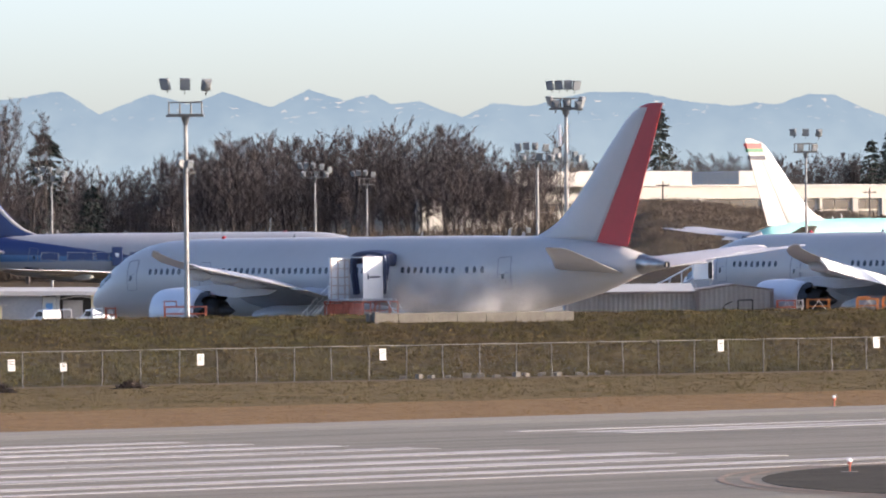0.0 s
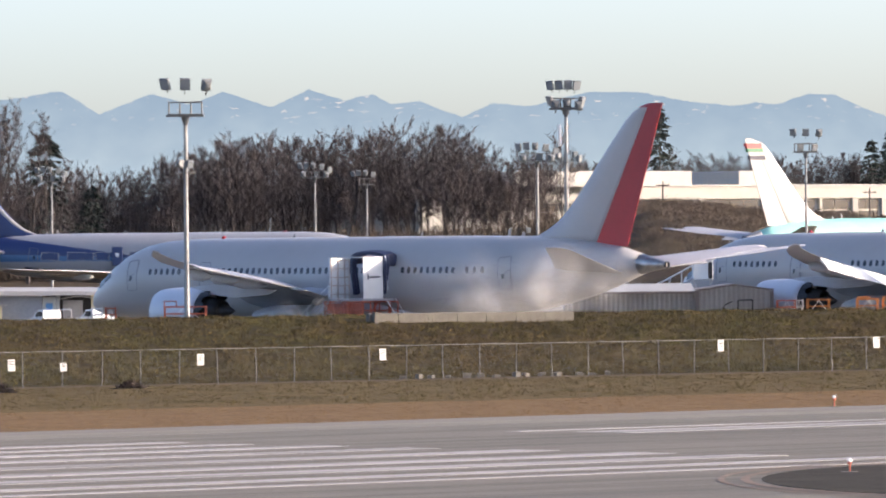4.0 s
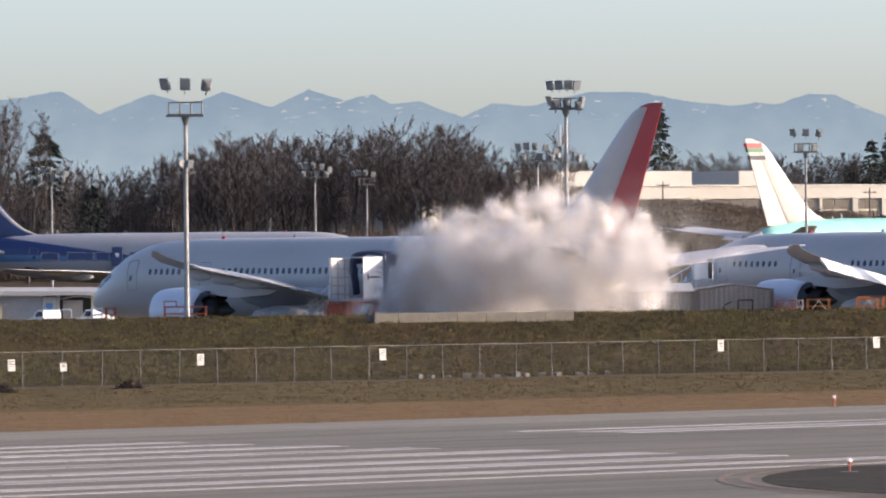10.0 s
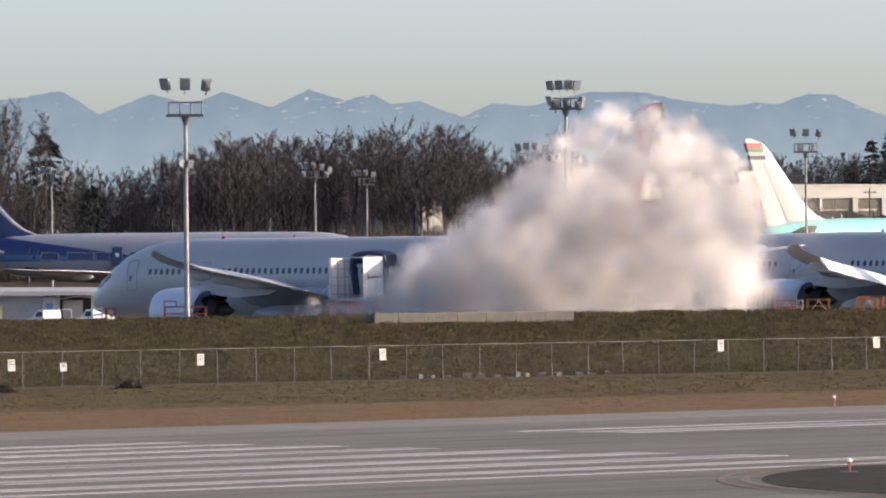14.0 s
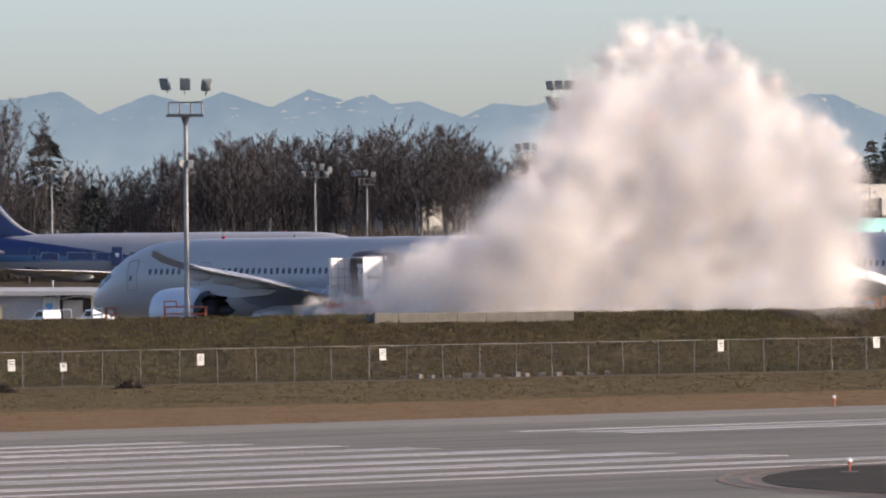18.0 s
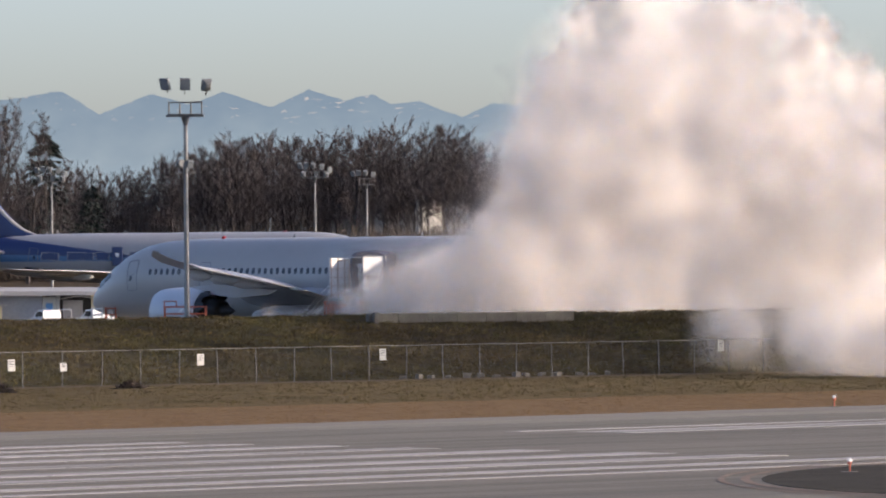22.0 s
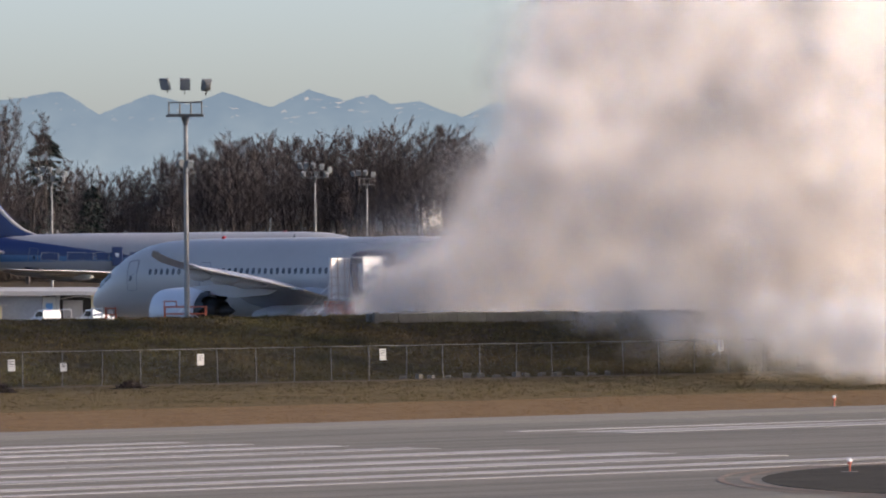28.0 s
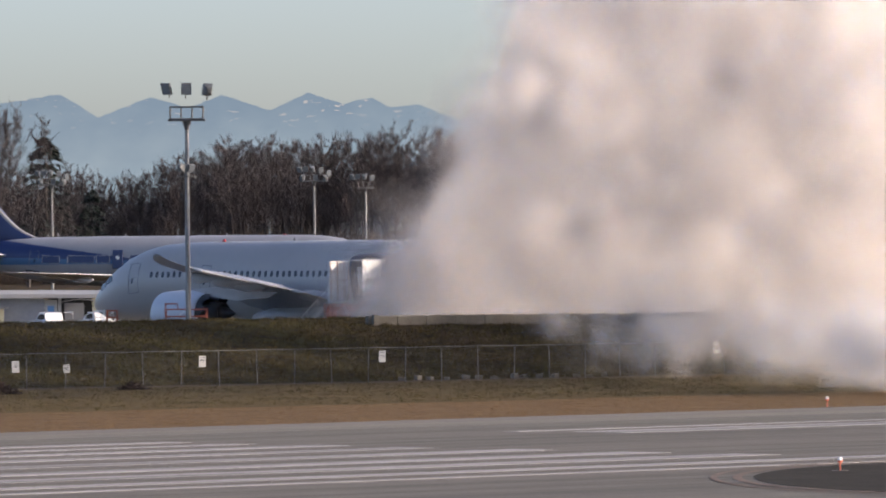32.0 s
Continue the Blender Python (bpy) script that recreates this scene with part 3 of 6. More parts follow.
    front = lambda z: float(np.interp(z, [7.3, 7.8, 8.3, 9.0, 10.0, 15.3, 15.9, 16.2], [42.8, 44.6, 45.8, 46.9, 48.0, 52.9, 53.7, 54.6]))
    part("fin", loft(B(), [fin_ring(z, front(z), hinge(z), 0.11) for z in (6.9, 7.8, 8.3, 9.0, 10, 12.5, 15.3, 15.9, 16.2)]), L.get("fin", "paint_white"), jet, smooth=True)
    bm = B()
    loft(bm, [[(-hinge(z) - 0.02, w, z), (-back(z), 0.03, z), (-back(z), -0.03, z), (-hinge(z) - 0.02, -w, z)] for z, w in ((7.0, 0.22), (12, 0.17), (16.35, 0.09))])
    part("rudder", bm, L.get("rudder", "red_paint"), jet, L.get("rudder_label", "red rudder"))
    for ob in [o for o in jet.children if o.name.split(".")[0] in ("fin", "rudder", "fin_edge")]:
        for v in ob.data.vertices:
            v.co.z += max(0.0, v.co.z - 8.0) * 0.06
    if L.get("edge"):
        part("fin_edge", loft(B(), [fin_ring(z, front(z) - 0.04, front(z) + 1.15, 0.34) for z in (6.95, 7.8, 8.3, 9.0, 10, 12.5, 15.3, 15.9)]), L["edge"], jet, "white leading edge of the fin", smooth=True)
    if L.get("tip"):
        part("fin_tip", loft(B(), [fin_ring(z, front(15.9) + d, back(z - 0.5) + 0.03, 0.115) for z, d in ((16.59, 0.25), (16.87, 1.3))]), L["tip"], jet)
    # cabin windows
    pane = mesh_of("window", oval(0.29, 0.47), "glass_dark")
    for side in L.get("sides", (1,)):
        rows = L.get("windows", [(8.6, 6, 0.61), (15.6, 26, 0.61), (34.1, 9, 0.61), (40.3, 3, 0.7)])
        for a0, n, p in rows:
            for i in range(n):
                again("window", pane, jet, on_body(a0 + i * p, 5.42, side))
        for a, h, w, z in L.get("doors", [(6.6, 2.3, 1.12, 5.2), (14.3, 2.0, 1.05, 5.1), (31.9, 2.1, 1.1, 5.05), (43.7, 2.25, 1.2, 5.2)]):
            door = part("door", frame_ring(w, h, 0.05), "seam", jet, at=on_body(a, z, side, 0.018))
            part("door_window", oval(0.22, 0.4, 0.02), "glass_dark", door, at=pose(0.12 * side, 0.25, 0.0))
            part("door_handle", box(B(), -0.12, 0.12, -0.03, 0.03, -0.02, 0.01), "seam", door, at=pose(-0.2 * side, 0.0, 0.0))
    for side in (1, -1):
        for a, w in ((2.45, 0.95), (3.35, 0.8)):
            part("cockpit_window", oval(w, 0.62, 0.03, 10, 0.5), "glass_dark", jet, at=on_body(a, 4.55 + 0.5 * (a - 2.4), side, 0.03))
    for a, h in ((20.5, 0.3), (33.2, 0.35), (41.6, 0.55), (43.0, 0.3)):
        bm = loft(B(), [[(-a - k * h * 0.5 - c * 0.35 * (1 - k * 0.6), 0.03 * s, 7.78 + k * h) for c, s in ((0, 0.3), (0.5, 1), (1, 0.3), (0.5, -1))] for k in (0, 1)])
        part("antenna", bm, "paint_white", jet)
    bm = B()
    bmesh.ops.create_uvsphere(bm, u_segments=12, v_segments=8, radius=0.16, matrix=pose(-13.5, 0, 7.86))
    part("beacon", bm, "red_paint", jet, "small red beacon")
    return jet


def livery_blue_band():
    """Dark blue sweeping down the tail end over a paler blue band, white above and below."""
    m = mat("livery_blue_band", (0.34, 0.34, 0.35), 0.32, vary=0.03, size=0.3, fine=2, second=(0.31, 0.31, 0.32))
    n, l = m.node_tree.nodes, m.node_tree.links
    b = n["Principled BSDF"]
    was = b.inputs["Base Color"].links[0].from_socket
    tc, sep = n.new("ShaderNodeTexCoord"), n.new("ShaderNodeSeparateXYZ")
    l.new(tc.outputs["Object"], sep.inputs[0])

    def over(value, a, lo_sock):
        r = n.new("ShaderNodeMath")
        r.operation = "GREATER_THAN" if a else "LESS_THAN"
        l.new(value, r.inputs[0])
        if isinstance(lo_sock, float):
            r.inputs[1].default_value = lo_sock
        else:
            l.new(lo_sock, r.inputs[1])
        return r.outputs[0]

    def linear(k, c):
        q = n.new("ShaderNodeMath")
        q.operation = "MULTIPLY_ADD"
        l.new(sep.outputs["X"], q.inputs[0])
        q.inputs[1].default_value, q.inputs[2].default_value = k, c
        return q.outputs[0]

    def both(a, c):
        q = n.new("ShaderNodeMath")
        q.operation = "MULTIPLY"
        l.new(a, q.inputs[0])
        l.new(c, q.inputs[1])
        return q.outputs[0]

    def mixed(f, a, col):
        x = n.new("ShaderNodeMix")
        x.data_type = "RGBA"
        l.new(f, x.inputs["Factor"])
        l.new(a, x.inputs["A"])
        x.inputs["B"].default_value = (*col, 1)
        return x.outputs["Result"]

    z = sep.outputs["Z"]
    low = 4.45
    pale = both(over(z, True, low), over(z, False, linear(-0.12, 1.3)))
    dark = both(over(z, True, linear(-0.03, 3.9)), over(z, False, linear(-0.14, 0.65)))
    col = mixed(pale, was, (0.06, 0.15, 0.29))
    col = mixed(dark, col, (0.02, 0.04, 0.13))
    l.new(col, b.inputs["Base Color"])
    return m


MAIN_LOOK = {"body": "paint_white", "wing": "paint_grey", "tip": "red_paint", "sides": (1, -1), "droop": 0.3}
NOSE = (-25.9, 530.2)
HEAD = 137.0
main_jet = build_airliner("airliner", pose(*NOSE, 0, 0, 0, HEAD), "white twin-engine airliner with a red rudder parked on the apron", MAIN_LOOK)
build_airliner("airliner", pose(18.7, 562, 0.1, 0, 0, HEAD), "pale grey airliner with lowered flaps parked beside the shed", {"body": "paint_white", "rudder": "paint_white", "rudder_label": "white rudder", "flap": "white_panel", "droop": 2.4, "windows": [(8.0, 8, 0.61), (20.0, 22, 0.61)]})
blue_jet = build_airliner("airliner", pose(-5.8, 856, hill_height(-10, 870) - 0.05, 0, 0, -12), "white airliner with a dark blue tail band, windows covered", {"body": livery_blue_band(), "sections": FLAT_WING, "droop": 0.3, "edge": "paint_white", "fin": "blue_paint", "rudder": "blue_paint", "rudder_label": "dark blue rudder", "sides": (-1,), "windows": [], "doors": [(44.3, 1.9, 1.2, 5.2)]})
for a0, a1 in ((41.0, 43.3), (36.6, 40.0), (34.7, 36.4), (30.6, 32.2)):
    cover = part("window_cover", frame_ring(a1 - a0, 0.95, 0.07, 0.06), "paint_white", blue_jet, "taped window cover", at=on_body((a0 + a1) / 2, 5.05, -1, 0.05))
    part("cover_sheet", box(B(), -(a1 - a0) / 2 + 0.06, (a1 - a0) / 2 - 0.06, -0.42, 0.42, -0.06, -0.03), "blue_paint", cover)
hatch = part("open_door", box(B(), -0.65, 0.65, -1.15, 1.15, -0.05, 0.05, bevel=0.04), "blue_paint", blue_jet, "dark blue door standing open", at=on_body(33.6, 5.0, -1, 0.35))
part("door_disc", oval(0.5, 0.5, 0.03, 16, 1.0), "white_panel", hatch, at=pose(0, -0.2, 0.09))
part("registration_bar", box(B(), -0.9, 0.9, -0.2, 0.2, -0.03, 0.02), "ink", blue_jet, at=on_body(44.6, 3.6, -1, 0.02))
teal_jet = build_airliner("airliner", pose(78.5, 838, 2.2, 0, 0, 38), "airliner in teal primer with a white fin", {"body": "teal_primer", "fin": "fin_white", "rudder": "fin_white", "rudder_label": "white rudder", "sides": (-1,), "windows": []})
for z0, z1, colour in ((15.75, 16.35, "red_paint"), (15.35, 15.75, "green_paint"), (14.5, 14.95, "ink")):
    bm = B()
    loft(bm, [[(-54.0 + (16.4 - z) * 0.36, 0.2, z), (-56.3 + (16.4 - z) * 0.36, 0.2, z), (-56.3 + (16.4 - z) * 0.36, -0.2, z), (-54.0 + (16.4 - z) * 0.36, -0.2, z)] for z in (z0, z1)])
    part("flag_stripe", bm, colour, teal_jet)


# ---- trees ----
def twig_tri(co, faces, a, b, w):
    """A slender two-sided blade from a to b."""
    d = (b - a)
    s = d.cross(Vector((random.random() - 0.5, random.random() - 0.5, random.random() - 0.5)))
    if s.length < 1e-6:
        return
    s = s.normalized() * w
    k = len(co)
    co += [tuple(a - s), tuple(a + s), tuple(b)]
    faces.append((k, k + 1, k + 2))


def bare_tree(height, limbs, low, lean, reach, upward, seed):
    """Trunk and limbs as tapered bars, the fine twigs as slender blades. Returns trunk and crown meshes."""
    random.seed(seed)
    bm, co, faces = B(), [], []
    p, d = Vector((0, 0, -0.5)), Vector((lean, 0.3 * lean, 1)).normalized()
    knots, n = [(p.copy(), 0.19 + height * 0.004)], 8
    for i in range(n):
        d = (d + Vector((random.uniform(-0.07, 0.07), random.uniform(-0.07, 0.07), 0.05))).normalized()
        q = p + d * height * 0.95 / n
        r0, r1 = (0.19 + height * 0.004) * (1 - i / n) + 0.02, (0.19 + height * 0.004) * (1 - (i + 1) / n) + 0.02
        bar(bm, p, q, r0, r1, 6)
        p = q
        knots.append((p.copy(), r1))

    def trunk_at(u):
        f = u * n
        i = min(int(f), n - 1)
        return knots[i][0].lerp(knots[i + 1][0], f - i)

    for i in range(limbs):
        u = low + (1 - low) * (i + random.random()) / limbs
        base = trunk_at(min(u, 0.99))
        az = i * 2.4 + random.uniform(-0.5, 0.5)
        length = reach * (1.15 - 0.75 * u) * random.uniform(0.7, 1.2)
        way = Vector((math.cos(az), math.sin(az), upward * random.uniform(0.7, 1.4)))
        q, prev = base, base
        for s in range(4):
            way = (way + Vector((random.uniform(-0.3, 0.3), random.uniform(-0.3, 0.3), 0.12))).normalized()
            q = prev + way * length / 4
            bar(bm, prev, q, 0.075 * (1 - s / 4.4), 0.075 * (1 - (s + 1) / 4.4), 3)
            for k in range(3):
                w2 = (way + Vector((random.uniform(-1, 1), random.uniform(-1, 1), random.uniform(-0.3, 0.9)))).normalized()
                a = prev.lerp(q, random.random())
                l2 = length * random.uniform(0.28, 0.55)
                b = a + w2 * l2
                twig_tri(co, faces, a, b, 0.035)
                for j in range(13):
                    w3 = (w2 + Vector((random.uniform(-1, 1), random.uniform(-1, 1), random.uniform(-0.5, 0.9)))).normalized()
                    c = a.lerp(b, random.uniform(0.2, 1))
                    twig_tri(co, faces, c, c + w3 * l2 * random.uniform(0.4, 0.8), 0.026)
            prev = q
    trunk = mesh_of("trunk", bm, "bark")
    crown = bpy.data.meshes.new("crown")
    crown.from_pydata(co, [], faces)
    crown.materials.append(M["twig"])
    return trunk, crown


def conifer(height, width, seed):
    """A spruce: trunk, and drooping sprays of needles in uneven tiers."""
    random.seed(seed)
    trunk = mesh_of("trunk", bar(B(), (0, 0, -0.5), (0, 0, height), 0.28, 0.03, 7), "bark")
    co, faces = [], []
    tiers = int(height * 1.7)
    for i in range(tiers):
        u = (i + random.random() * 0.8) / tiers
        z = height * (0.10 + 0.90 * u)
        r = width * (1 - u) ** 0.8 * random.uniform(0.6, 1.15) + 0.2
        for k in range(9):
            az = random.uniform(0, 6.283)
            tip = Vector((math.cos(az) * r, math.sin(az) * r, z - 0.22 * r + random.uniform(-0.3, 0.3)))
            root = Vector((0, 0, z + 0.1))
            for j in range(7):
                a = root.lerp(tip, 0.15 + 0.85 * random.random())
                w = Vector((random.uniform(-1, 1), random.uniform(-1, 1), random.uniform(-0.9, 0.25)))
                b = a + (tip - root).normalized() * 0.5 + w * 0.6
                twig_tri(co, faces, a, b, random.uniform(0.12, 0.24))
    crown = bpy.data.meshes.new("crown")
    crown.from_pydata(co, [], faces)
    crown.materials.append(M["conifer"])
    return trunk, crown


def plant(meshes, x, y, z, turn, size, label, category, group):
    t = thing("tree", pose(x, y, z, 0, 0, turn), label, category, group)
    t.scale = (size, size, size)
    trunk = new("trunk", meshes[0])
    crown = new("crown", meshes[1])
    trunk.parent = crown.parent = t
    return t


def build_trees():
    kinds = [bare_tree(19 + k % 3, 17 + k % 4, 0.30, 0.05 * (k % 3 - 1), 7.0, 0.75, 60 + k) for k in range(7)]
    tall = [bare_tree(24, 20, 0.22, 0.12, 6.5, 1.2, 90 + k) for k in range(2)]
    rng = random.Random(5)
    tag = ("leafless tree with dark bare branches", "tree", "bare trees behind the apron")
    for row, (y0, n, x0, x1) in enumerate(((1090, 41, -72, 16), (1130, 41, -76, 20), (1180, 36, -80, 12))):
        for i in range(n):
            x = x0 + (x1 - x0) * (i + rng.random() * 0.9) / n
            y = y0 + rng.uniform(-14, 14)
            size = rng.uniform(0.86, 1.10) * (0.82 if x > 6 else 1.0) * (0.72 if x < -46 else 0.88 if x < -38 else 1.0)
            plant(kinds[rng.randrange(7)], x, y, ground_height(x, y), rng.uniform(0, 360), size, *tag)
    for x, y, s in ((-61, 960, 1.02), (-57.5, 985, 0.95), (-63.5, 1000, 1.0), (-55, 1010, 0.7)):
        plant(tall[rng.randrange(2)], x, y, ground_height(x, y), rng.uniform(-40, 40), s, "tall pale leafless tree with rising branches", "tree", "tall bare trees")
    # woods behind the white building
    for i in range(90):
        x, y = 26 + 0.72 * i + rng.uniform(-1, 1), 1330 + rng.uniform(-30, 40)
        plant(kinds[rng.randrange(7)], x, y, 12.5, rng.uniform(0, 360), rng.uniform(0.40, 0.58), "leafless tree in the woods beyond the white building", "tree", "woods beyond the building")
    fir = [conifer(15, 4.8, 7), conifer(17, 4.6, 8)]
    for k, x, y, z, s, label in ((0, -58.0, 1040, 4.2, 1.36, "dark green spruce among bare trees"), (0, -53.0, 1075, 5.0, 0.8, "small dark green spruce"), (1, 39.4, 1290, 13.0, 1.12, "dark tall fir behind the airliner's fin"),
                              (0, 78.5, 1300, 12.5, 0.92, "dark fir beyond the white building"), (1, 82.0, 1305, 12.5, 0.88, "dark fir beyond the white building"), (0, 85.5, 1310, 12.5, 0.9, "dark fir beyond the white building")):
        plant(fir[k], x, y, z, 40 * x, s, label, "fir tree", "firs")
    # brushwood under the trees and on the slope
    co, faces = [], []
    random.seed(3)
    for i in range(3600):
        x, y = rng.uniform(-70, 62), rng.uniform(1000, 1075)
        if x > 14:
            y = rng.uniform(860, 1090)
        elif x > 12 and rng.random() < 0.3:
            continue
        z = ground_height(x, y)
        h = rng.uniform(1.5, 6.0) if x < 14 else rng.uniform(0.6, 1.8)
        for k in range(34):
            a = Vector((x + rng.gauss(0, 0.7), y + rng.gauss(0, 0.7), z + rng.random() * 0.5 * h))
            w = Vector((rng.uniform(-0.7, 0.7), rng.uniform(-0.7, 0.7), rng.uniform(0.2, 1.0)))
            twig_tri(co, faces, a, a + w * h * 0.6, rng.uniform(0.02, 0.06))
    # a taller hedge of brush before the low end of the white building
    for i in range(800):
        x, y = rng.uniform(-16, 17), rng.uniform(1055, 1088)
        z, h = ground_height(x, y), rng.uniform(4.5, 8.5)
        for k in range(30):
            a = Vector((x + rng.gauss(0, 0.8), y + rng.gauss(0, 0.8), z + rng.random() * 0.75 * h))
            w = Vector((rng.uniform(-0.5, 0.5), rng.uniform(-0.5, 0.5), rng.uniform(0.2, 1.0)))
            twig_tri(co, faces, a, a + w * rng.uniform(1.2, 2.6), rng.uniform(0.03, 0.08))
    # the thicket of thin stems that closes the wood behind
    for i in range(2600):
        x, y = rng.uniform(-80, 24), rng.uniform(1190, 1260)
        a = Vector((x, y, ground_height(x, y) - 0.3))
        top = a + Vector((rng.uniform(-1, 1), rng.uniform(-1, 1), rng.uniform(8, 13.5)))
        twig_tri(co, faces, a, top, rng.uniform(0.08, 0.16))
        for k in range(9):
            c = a.lerp(top, rng.uniform(0.1, 0.9))
            w = Vector((rng.uniform(-1, 1), rng.uniform(-1, 1), rng.uniform(0.1, 1.0)))
            twig_tri(co, faces, c, c + w * rng.uniform(1.0, 2.4), rng.uniform(0.03, 0.08))
    me = bpy.data.meshes.new("brushwood")
    me.from_pydata(co, [], faces)
    me.materials.append(M["brush"])
    tagged(new("brushwood", me), "brown winter brushwood under the trees and on the slope", "brushwood", kind="stuff")


build_trees()


# ---- white building on the hill ----
def build_white_building():
    z0 = 10.0
    b = thing("white_building", pose(3.0, 1162, 0, 0, 0, 33), "long white low building with dark window bands", "building")
    b.scale = (1.17, 1, 1)
    part("wall", box(B(), 26, 130, 0, 30, 14.9, 17.0, bevel=0.03), "wall_white", b)
    part("wall", box(B(), -5.5, 26, 2, 30, 14.6, 17.0, bevel=0.03), "wall_white", b)
    part("wall", box(B(), 26, 130, 0.6, 30, z0, 14.9), "wall_white", b)
    part("wall", box(B(), -5.5, 26, 2.6, 30, z0 - 4, 14.6), "wall_white", b)
    part("roof", box(B(), -5.8, 130.3, -0.3, 30.3, 17.0, 17.25), "roof_light", b)
    for x0, x1, y0, z1, shade in ((14.9, 45.3, 10, 19.5, 1), (53.6, 57.3, 10, 19.5, 1)):
        up = part("upper_storey", box(B(), x0, x1, y0, y0 + 14, 17.25, z1, bevel=0.03), "wall_white", b)
        part("roof_edge", box(B(), x0 - 0.1, x1 + 0.1, y0 - 0.1, y0 + 14.1, z1, z1 + 0.18), "roof_light", up)
    for x, w, low in ((36.8, 0.5, z0), (41.0, 0.7, z0), (52.2, 1.1, z0), (54.9, 0.5, z0), (62.0, 0.5, z0), (68.2, 1.0, z0), (73.4, 0.9, z0), (81, 1, z0), (90, 1, z0), (100, 1, z0)):
        part("column", box(B(), x - w / 2, x + w / 2, -0.02, 0.6, low, 14.9), "wall_white", b)
    edges = [26, 36.5, 40.6, 51.6, 54.6, 61.7, 67.7, 73.0, 80.5, 89.5, 99.5, 110]
    for a, c in zip(edges, edges[1:]):
        n = max(1, round((c - a - 1) / 2.4))
        for zb, zt in ((13.1, 14.7), (11.2, 12.8)):
            for i in range(n):
                x0 = a + 0.6 + (c - a - 1.0) * i / n
                win = part("window", box(B(), x0, x0 + (c - a - 1.0) / n - 0.12, 0.5, 0.58, zb, zt), "glass_dark", b)
    for i in range(10):
        x0 = 11 + i * 1.4
        part("window", box(B(), x0, x0 + 1.2, 2.5, 2.58, 13.0, 14.2), "glass_dark", b)


build_white_building()


def utility_pole(x, y, z, h):
    p = thing("utility_pole", pose(x, y, z), "dark wooden utility pole with a crossarm", "utility pole", "utility poles")
    part("pole", bar(B(), (0, 0, -0.3), (0, 0, h), 0.15, 0.11, 7), "bark", p)
    part("crossarm", box(B(), -1.1, 1.1, -0.08, 0.08, h - 0.7, h - 0.52), "bark", p)
    for dx in (-0.95, -0.5, 0.5, 0.95):
        part("insulator", bar(B(), (dx, 0, h - 0.52), (dx, 0, h - 0.34), 0.05), "lamp_grey", p)


utility_pole(35.6, 1150, ground_height(35.6, 1150) - 0.3, 4.3)
utility_pole(69.0, 1150, ground_height(60, 1150), 4.4)


# ---- floodlight masts ----
def flood(parent, x, y, z, yaw, tilt, w=0.62, h=0.74):
    """A floodlight: housing with a rounded back, a lens, a bracket."""
    m = pose(x, y, z, tilt, 0, yaw)
    bm = B()
    loft(bm, [[(-w / 2 * s, d, -h / 2 * s), (w / 2 * s, d, -h / 2 * s), (w / 2 * s, d, h / 2 * s), (-w / 2 * s, d, h / 2 * s)] for d, s in ((0.0, 1.0), (0.16, 1.0), (0.36, 0.62), (0.42, 0.3))])
    lamp = part("floodlight", bm, "lamp_grey", parent, at=m)
    part("lens", box(B(), -w * 0.45, w * 0.45, -0.03, 0.005, -h * 0.45, h * 0.45), "lens", lamp)
    part("bracket", bar(bar(B(), (0, 0.2, -h / 2 + 0.02), (0, 0.2, -h / 2 - 0.28), 0.035), (-0.25, 0.2, -h / 2 + 0.02), (0.25, 0.2, -h / 2 + 0.02), 0.03), "galvanised", lamp)
    return lamp


def mast(x, y, z0, h, r, head, rails, label, extra=()):
    t = thing("light_mast", pose(x, y, z0), label, "light mast", "apron light masts")
    part("pole", bar(B(), (0, 0, 0), (0, 0, h), r, r * 0.62, 14), "mast_grey", t, smooth=False)
    part("base_plate", box(B(), -r * 2, r * 2, -r * 2, r * 2, -0.05, 0.12), "galvanised", t)
    w = rails
    bm = B()
    for zz in (h, h + 0.75):
        for a, b in (((-w, -0.35), (w, -0.35)), ((-w, 0.35), (w, 0.35)), ((-w, -0.35), (-w, 0.35)), ((w, -0.35), (w, 0.35))):
            bar(bm, (*a, zz), (*b, zz), 0.045, sides=5)
    for xx in (-w, -w / 3, w / 3, w):
        for yy in (-0.35, 0.35):
            bar(bm, (xx, yy, h - 0.15), (xx, yy, h + 0.8), 0.035, sides=5)
    part("platform_rail", bm, "galvanised", t)
    part("platform", box(B(), -w * 1.15, w * 1.15, -0.4, 0.4, h - 0.14, h - 0.02), "galvanised", t)
    part("collar", bar(B(), (0, 0, h - 0.7), (0, 0, h - 0.1), r * 0.6, r * 1.6, 12), "galvanised", t)
    for dx, dz, yaw, tilt in head:
        flood(t, dx, -0.1, h + dz, yaw, tilt)
    for dx, zz, yaw, tilt in extra:
        flood(t, dx, -0.2, zz, yaw, tilt, 0.42, 0.5)
    if extra:
        zz = extra[0][1] - 0.5
        bm = B()
        bmesh.ops.create_cone(bm, cap_ends=False, segments=18, radius1=0.62, radius2=0.62, depth=0.08, matrix=pose(0, 0, zz))
        bar(bm, (-0.62, 0, zz), (0.62, 0, zz), 0.04)
        bar(bm, (0, -0.62, zz), (0, 0.62, zz), 0.04)
        part("service_ring", bm, "galvanised", t)
    return t


